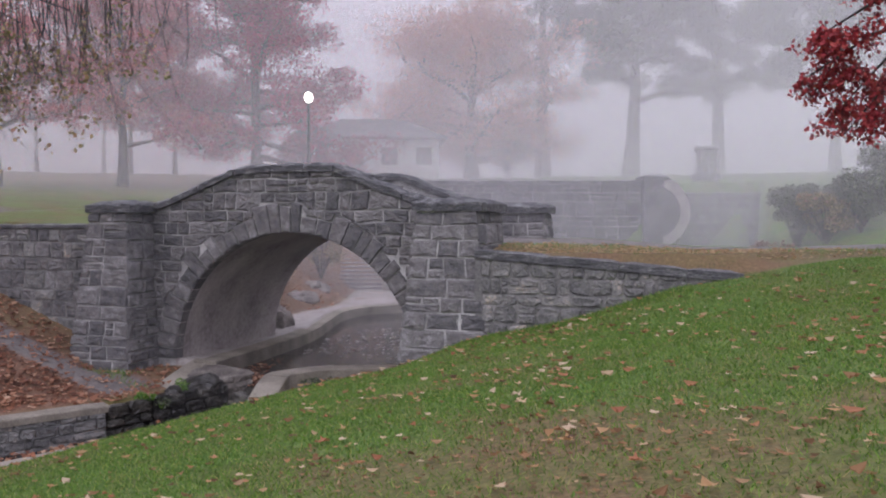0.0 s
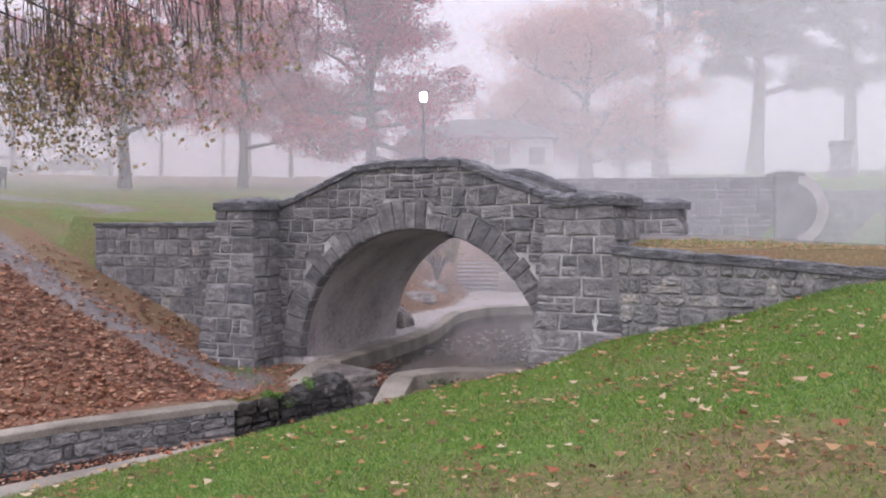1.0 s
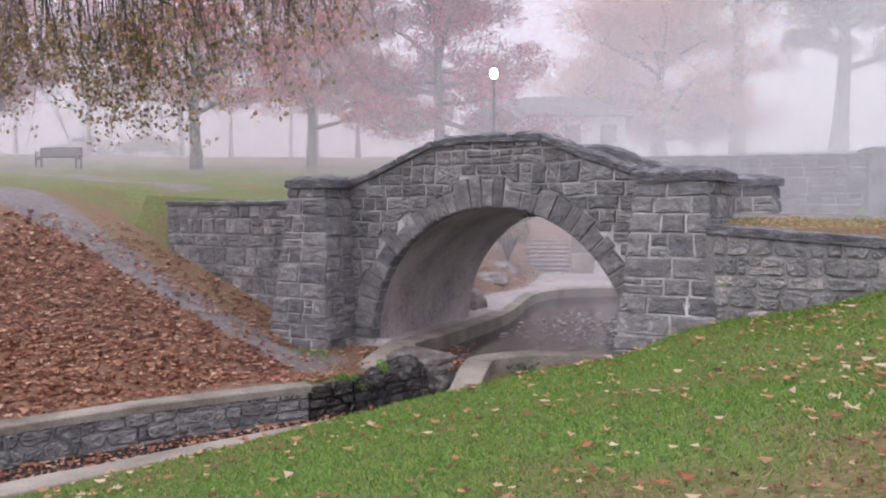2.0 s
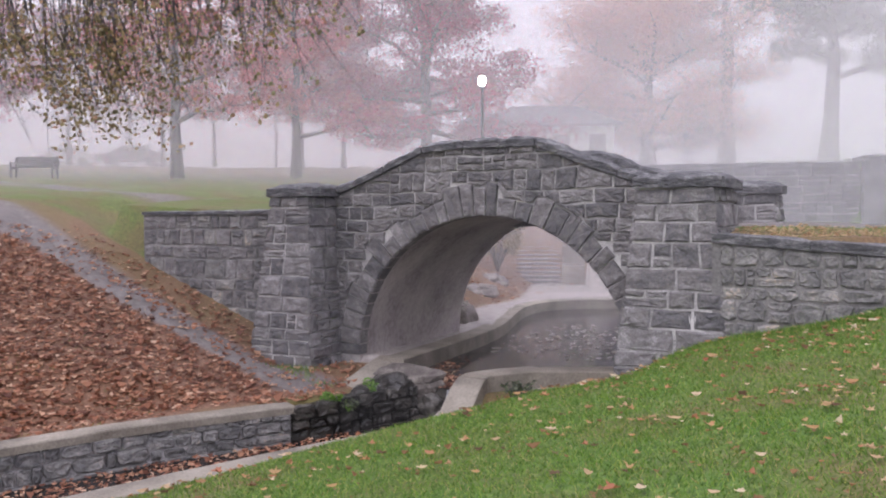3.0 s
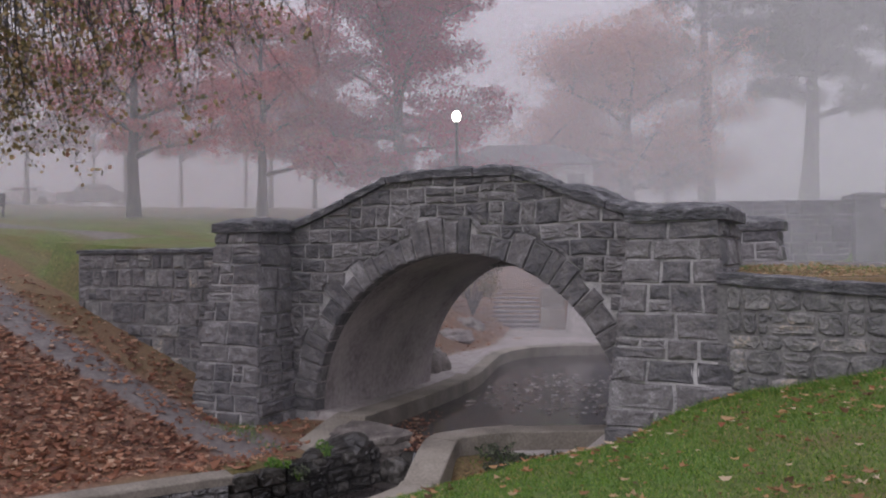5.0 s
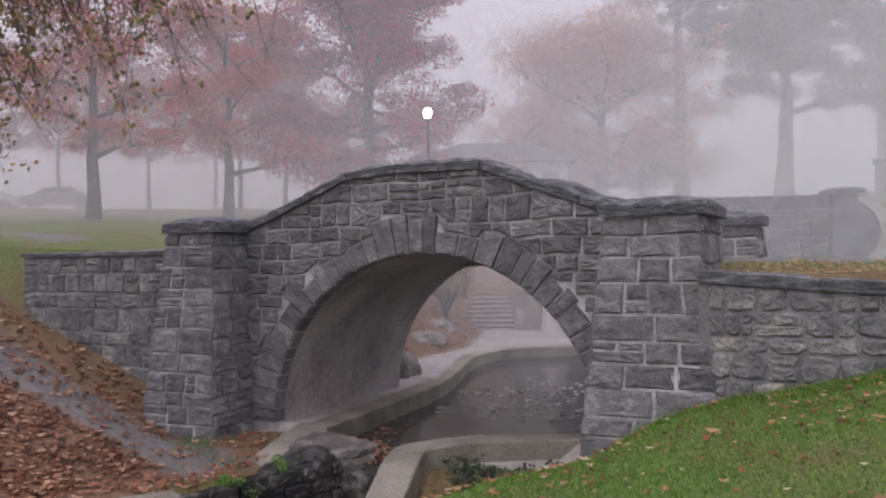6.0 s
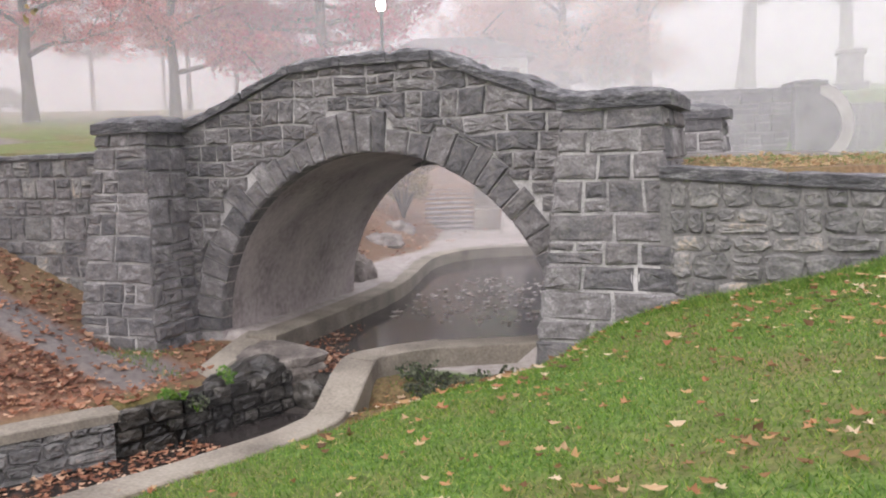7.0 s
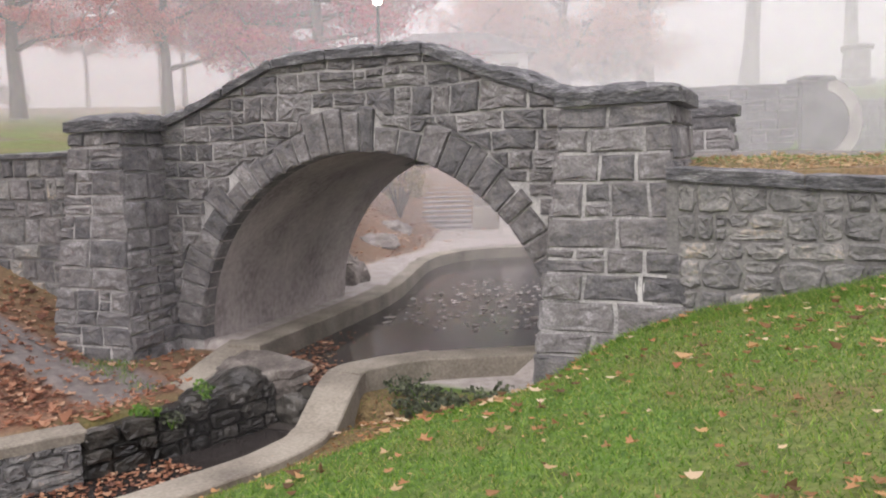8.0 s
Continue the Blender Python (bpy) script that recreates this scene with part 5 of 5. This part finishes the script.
scatter("bank_leaves", hollow, 0.1, LITTER, "rust leaves on the rocky bank", "leaves", 6)

GRASS = leafy("grass_blade", ((0.0, (0.045, 0.11, 0.01)), (0.4, (0.085, 0.19, 0.016)), (0.75, (0.17, 0.3, 0.035)), (0.92, (0.28, 0.32, 0.07)), (1.0, (0.4, 0.3, 0.15))))


def grass(name, count, x0, x1, y0, y1, tall, seed, label, gap=0.5, patchy=0.0, lean=0.7):
    """Blades of grass, thinner where the turf is worn."""
    rng = np.random.default_rng(seed)
    x, y = rng.uniform(x0, x1, count), rng.uniform(y0, y1, count)
    keep = (sample(GEDGE, x, y) > gap) & (rng.random(count) > np.clip(sample(GDRY, x, y) + 0.15 * np.sin(x * 3.1 + 2 * np.sin(y * 1.3)) * np.sin(y * 2.7 + 1.5 * np.sin(x * 0.9)), 0, 1) * 0.9)
    if patchy:
        keep &= np.sin(x * 2.3 + 1.7 * np.sin(y * 1.9)) * np.sin(y * 2.9 + x) > patchy - 0.5
    x, y = x[keep], y[keep]
    n = len(x)
    z = sample(GZ, x, y) - 0.008
    h = tall * rng.uniform(0.5, 1.3, n)
    a = rng.uniform(0, math.tau, n)
    w = rng.uniform(0.0035, 0.007, n)
    dx, dy = np.cos(a) * w, np.sin(a) * w
    lx, ly = rng.normal(0, 1, (2, n)) * h * lean
    v = np.stack([x - dx, y - dy, z, x + dx, y + dy, z, x + lx, y + ly, z + h], axis=1).reshape(-1, 3)
    f = np.arange(3 * n).reshape(-1, 3)
    return tagged(mesh_object(name, v.tolist(), f.tolist(), GRASS), label, "grass", kind="stuff")


grass("grass", 330000, -9.3, 4.5, 4.2, 15.5, 0.042, 11, "short damp green lawn grass")
grass("grass", 11000, -8.0, -0.5, 14.6, 15.5, 0.075, 12, "longer grass tufts at the foot of the wall", lean=0.7)
grass("grass", 3500, -13.2, -11.0, 14.6, 15.4, 0.1, 13, "weedy grass at the foot of the pier", 0.6, 0.3, 0.5)
grass("grass", 4000, -4.3, 5, 15.95, 17.7, 0.07, 14, "dry terrace grass", -9)
grass("grass", 9000, -15.2, -11.6, 6.0, 12.6, 0.06, 15, "sparse grass among leaves along the stream wall", 0.5, 0.75)


# ---------------------------------------------------------------- weeds and falling water
def weed(x, y, z, w, seed, material, label):
    rnd = random.Random(seed)
    t = thing("weed", label, "plant", "weeds by the weir", at=(x, y, z))
    bm = bmesh.new()
    centres = []
    for _ in range(8):
        e = Vector((rnd.uniform(-w, w), rnd.uniform(-w, w) * 0.7, w * rnd.uniform(0.3, 1.2)))
        tube(bm, [Vector((0, 0, 0)), e * 0.6, e], [0.006, 0.005, 0.003], 4)
        centres.append((e.x, e.y, e.z, w * 0.5, 16))
    part("stems", bm, GRASS, t)
    leaf_cloud("leaves", centres, 0.05, material, t, seed)


WEED = leafy("weed_leaf", ((0.0, (0.06, 0.14, 0.02)), (0.6, (0.12, 0.26, 0.035)), (1.0, (0.2, 0.33, 0.06))))
weed(-10.05, 14.35, -2.3, 0.16, 1, WEED, "bright green weed growing from the weir wall")
weed(-10.45, 13.7, -2.42, 0.14, 2, WEED, "green weed clump on the weir wall")
weed(-10.2, 13.9, -2.6, 0.18, 3, GREENLEAF, "dark fern on the wet wall")

for k in range(20):
    x, y = -7.75 + 0.09 * k, 15.3 - 0.045 * k + 0.22 * math.sin(k * 2.3)
    weed(x, y, ground_z(x, y), 0.16 + 0.05 * math.sin(k * 1.7), 20 + k, GREENLEAF, "dark green ground cover below the weir coping")
FALL, fn, fl_, fp = node_material("falling_water")
fp.inputs["Base Color"].default_value = (0.75, 0.78, 0.8, 1)
fp.inputs["Roughness"].default_value = 0.15
fp.inputs["Transmission Weight"].default_value = 0.6
bm = bmesh.new()
rnd = random.Random(3)
for k in range(5):
    x = -9.12 + rnd.uniform(-0.06, 0.06)
    tube(bm, [(x, 15.68, -2.415), (x + 0.01, 15.6, -2.45), (x + 0.02, 15.52 - rnd.uniform(0, 0.08), -2.7), (x + 0.03, 15.46, -2.98)], [0.008, 0.008, 0.005, 0.004], 5)
tagged(part("waterfall", bm, FALL, label="thin white trickle of water over the weir"), category="water", kind="structure")


# ---------------------------------------------------------------- stones of the bridge and the walls
def on_front(u, w, out):
    return (u, FACE_Y - out, w)


rnd = random.Random(21)
angles = [0.0]
while angles[-1] < math.pi - 0.1:
    angles.append(angles[-1] + rnd.uniform(0.07, 0.12))
angles = [a * math.pi / angles[-1] for a in angles]
reach = [RADIUS + rnd.choice((0.34, 0.4, 0.46, 0.5, 0.54, 0.62)) for _ in angles]


def ring_top(u, w):
    """Outer radius of the arch stones in the direction of a point of the face."""
    a = math.pi - math.atan2(w - CZ, u - CX)
    for i, (a0, a1) in enumerate(zip(angles, angles[1:])):
        if a0 <= a < a1:
            return reach[i] + 0.025
    return reach[0]


for i, (a0, a1) in enumerate(zip(angles, angles[1:])):
    g = 0.012
    pts = []
    tilt = rnd.uniform(-0.03, 0.03)
    for r, seq in ((RADIUS - 0.004, (0, 0.5, 1)), (reach[i], (1, 0.5, 0))):
        for s in seq:
            a = a0 + (a1 - a0) * s + (g / r) * (1 - 2 * s)
            k = r + (tilt * (s - 0.5) if r > RADIUS else 0)
            pts.append((CX - math.cos(a) * k, CZ + math.sin(a) * k))
    lay_stone(pts, on_front, STONE, front_wall, 500 + i, rnd.uniform(0.03, 0.065), 0.25)
count = 0
for r in courses(-12.3, -5.55, -2.9, 2.12, rnd, 0.2, 0.33, 0.26, 0.66):
    o = rect_outline(r, rnd, 0.011, 5)
    inside = sum(math.hypot(u - CX, w - CZ) < ring_top(u, w) for u, w in o) / len(o)
    under = abs((r[0] + r[1]) / 2 - CX) < RADIUS + 0.3 and r[2] < CZ
    above = sum(w > top_line(u) - 0.012 for u, w in o) / len(o)
    if inside > 0.8 or above > 0.8 or under:
        continue
    p = []
    for u, w in o:
        d = math.hypot(u - CX, w - CZ)
        lim = ring_top(u, w)
        if d < lim:
            u, w = CX + (u - CX) * lim / d, CZ + (w - CZ) * lim / d
        p.append((u, min(w, top_line(u) - 0.012)))
    q = [p[0]]
    for c in p[1:]:
        if math.dist(c, q[-1]) > 0.012:
            q.append(c)
    area = abs(sum(a[0] * b[1] - b[0] * a[1] for a, b in zip(q, q[1:] + q[:1]))) / 2
    if len(q) < 4 or area < 0.012:
        continue
    lay_stone(q, on_front, STONE, front_wall, 700 + count, rnd.uniform(0.02, 0.06))
    count += 1

for r in courses(-12.2, -5.6, 0.5, 2.1, rnd, 0.2, 0.34, 0.4, 0.8):
    if r[3] < top_line((r[0] + r[1]) / 2) and r[3] < min(top_line(r[0]), top_line(r[1])):
        lay_stone(rect_outline(r, rnd), lambda u, w, out: (u, BACK_Y - 0.5 - out, w), STONE, back_wall, int(r[0] * 91 + r[2] * 17))

for (x0, x1, y0, y1, bz, tz, bl, br, bf), p in zip(PIERS, piers):
    def edge_l(w):
        return x0 - bl * (tz - w)

    def edge_r(w):
        return x1 + br * (tz - w)

    def edge_f(w):
        return y0 - bf * (tz - w)

    front = y0 < FACE_Y
    low = -2.45 if front else -0.3
    faces_ = [(1.15, lambda u, w, out: (edge_l(w) - 0.035 + (edge_r(w) - edge_l(w) + 0.07) * u / 1.15, edge_f(w) - out, w)),
              (y1 - y0, lambda u, w, out: (edge_r(w) + out, edge_f(w) + (y1 - edge_f(w)) * u / (y1 - y0), w))]
    if front:
        faces_.append((y1 - y0, lambda u, w, out: (edge_l(w) - out, y1 + (edge_f(w) - y1) * u / (y1 - y0), w)))
    for span, place in faces_:
        for k, r in enumerate(courses(0.0, span, low, tz, rnd, 0.22, 0.36, 0.3, 0.62)):
            lay_stone(rect_outline(r, rnd, 0.011), place, STONE, p, int(x0 * 50) + k, rnd.uniform(0.02, 0.05))

for k, r in enumerate(courses(-4.3, 0.34, -1.6, 0.3, rnd, 0.16, 0.34, 0.18, 0.6)):
    um = (r[0] + r[1]) / 2
    i = max(j for j in range(4) if WR_X[j] <= max(um, WR_X[0] + 0.01))
    def lid(u):
        return WR_Z[i] + (WR_Z[i + 1] - WR_Z[i]) * (u - WR_X[i]) / (WR_X[i + 1] - WR_X[i]) - 0.015
    if r[3] < height(um, 15.3) - 0.1 or r[2] > lid(um) - 0.06:
        continue
    o = [(u, min(w, lid(u))) for u, w in rubble_outline(r, rnd)]
    lay_stone(o, lambda u, w, out: (u, 15.5 - out, w), RUBBLE, wing_right.children[0], 2000 + k, rnd.uniform(0.02, 0.06))

for k, r in enumerate(courses(-17.74, -13.3, -2.1, 0.85, rnd, 0.2, 0.36, 0.3, 0.7)):
    um = (r[0] + r[1]) / 2
    if r[3] > height(um, 16.1) - 0.1:
        lay_stone(rect_outline(r, rnd, 0.013), lambda u, w, out: (u, 16.3 - out, w), RUBBLE if rnd.random() < 0.3 else STONE, wing_left.children[0], 3000 + k,
                  rnd.uniform(0.015, 0.045))

# the near stream wall and the weir's wet stones
def line_place(p, q):
    length = math.dist(p, q)
    ux, uy = (q[0] - p[0]) / length, (q[1] - p[1]) / length
    return length, lambda u, w, out: (p[0] + ux * u - uy * out, p[1] + uy * u + ux * out, w)


stream_wall = [o for o in scene.objects if o.name.startswith("wall") and o.type == 'MESH' and o.get("category") == "wall"]
for owner, chain, mat, high in ((stream_wall[0], WALL_L[::-1][0:1] + [(-14.3, 4.8)] + WALL_L[::-1][1:], RUBBLE, -2.48), (stream_wall[1], WEIR_L[::-1], WETSTONE, -2.36)):
    for p, q in zip(chain, chain[1:]):
        length, place = line_place(p, q)
        for k, r in enumerate(courses(0, length, -3.1, high, rnd, 0.11, 0.24, 0.14, 0.5)):
            lay_stone(rubble_outline(r, rnd), lambda u, w, out: place(u, w, -out), mat, owner, int(length * 100) + k, rnd.uniform(0.0, 0.05), 0.05)


# ---------------------------------------------------------------- mist
def mist(y, bow, cover, z1=30.0):
    """A bank of mist across the valley, bowed round the lawn."""
    v, f = [], []
    n = 24
    for i in range(n + 1):
        a = -1.15 + 2.3 * i / n
        r = y
        px, py = -4 + math.sin(a - 0.12) * r * 1.2, 2 + math.cos(a - 0.12) * r
        v += [(px, py, -3.2), (px, py, z1)]
    for i in range(n):
        f.append((2 * i, 2 * i + 2, 2 * i + 3, 2 * i + 1))
    ob = mesh_object("mist", v, f, veil_material("mist", cover))
    return tagged(ob, "thin bank of pale grey fog over the park", "fog", kind="structure")


for r, cover in ((13.0, 0.012), (18.5, 0.02), (22.0, 0.04), (25.0, 0.05), (28.0, 0.06), (30.5, 0.08), (33.0, 0.09), (36.0, 0.1), (40.0, 0.11), (45.0, 0.12),
                 (50.0, 0.12), (55.0, 0.13), (59.0, 0.16), (64.0, 0.2), (70.0, 0.25), (80.0, 0.4)):
    mist(r, 0, cover)
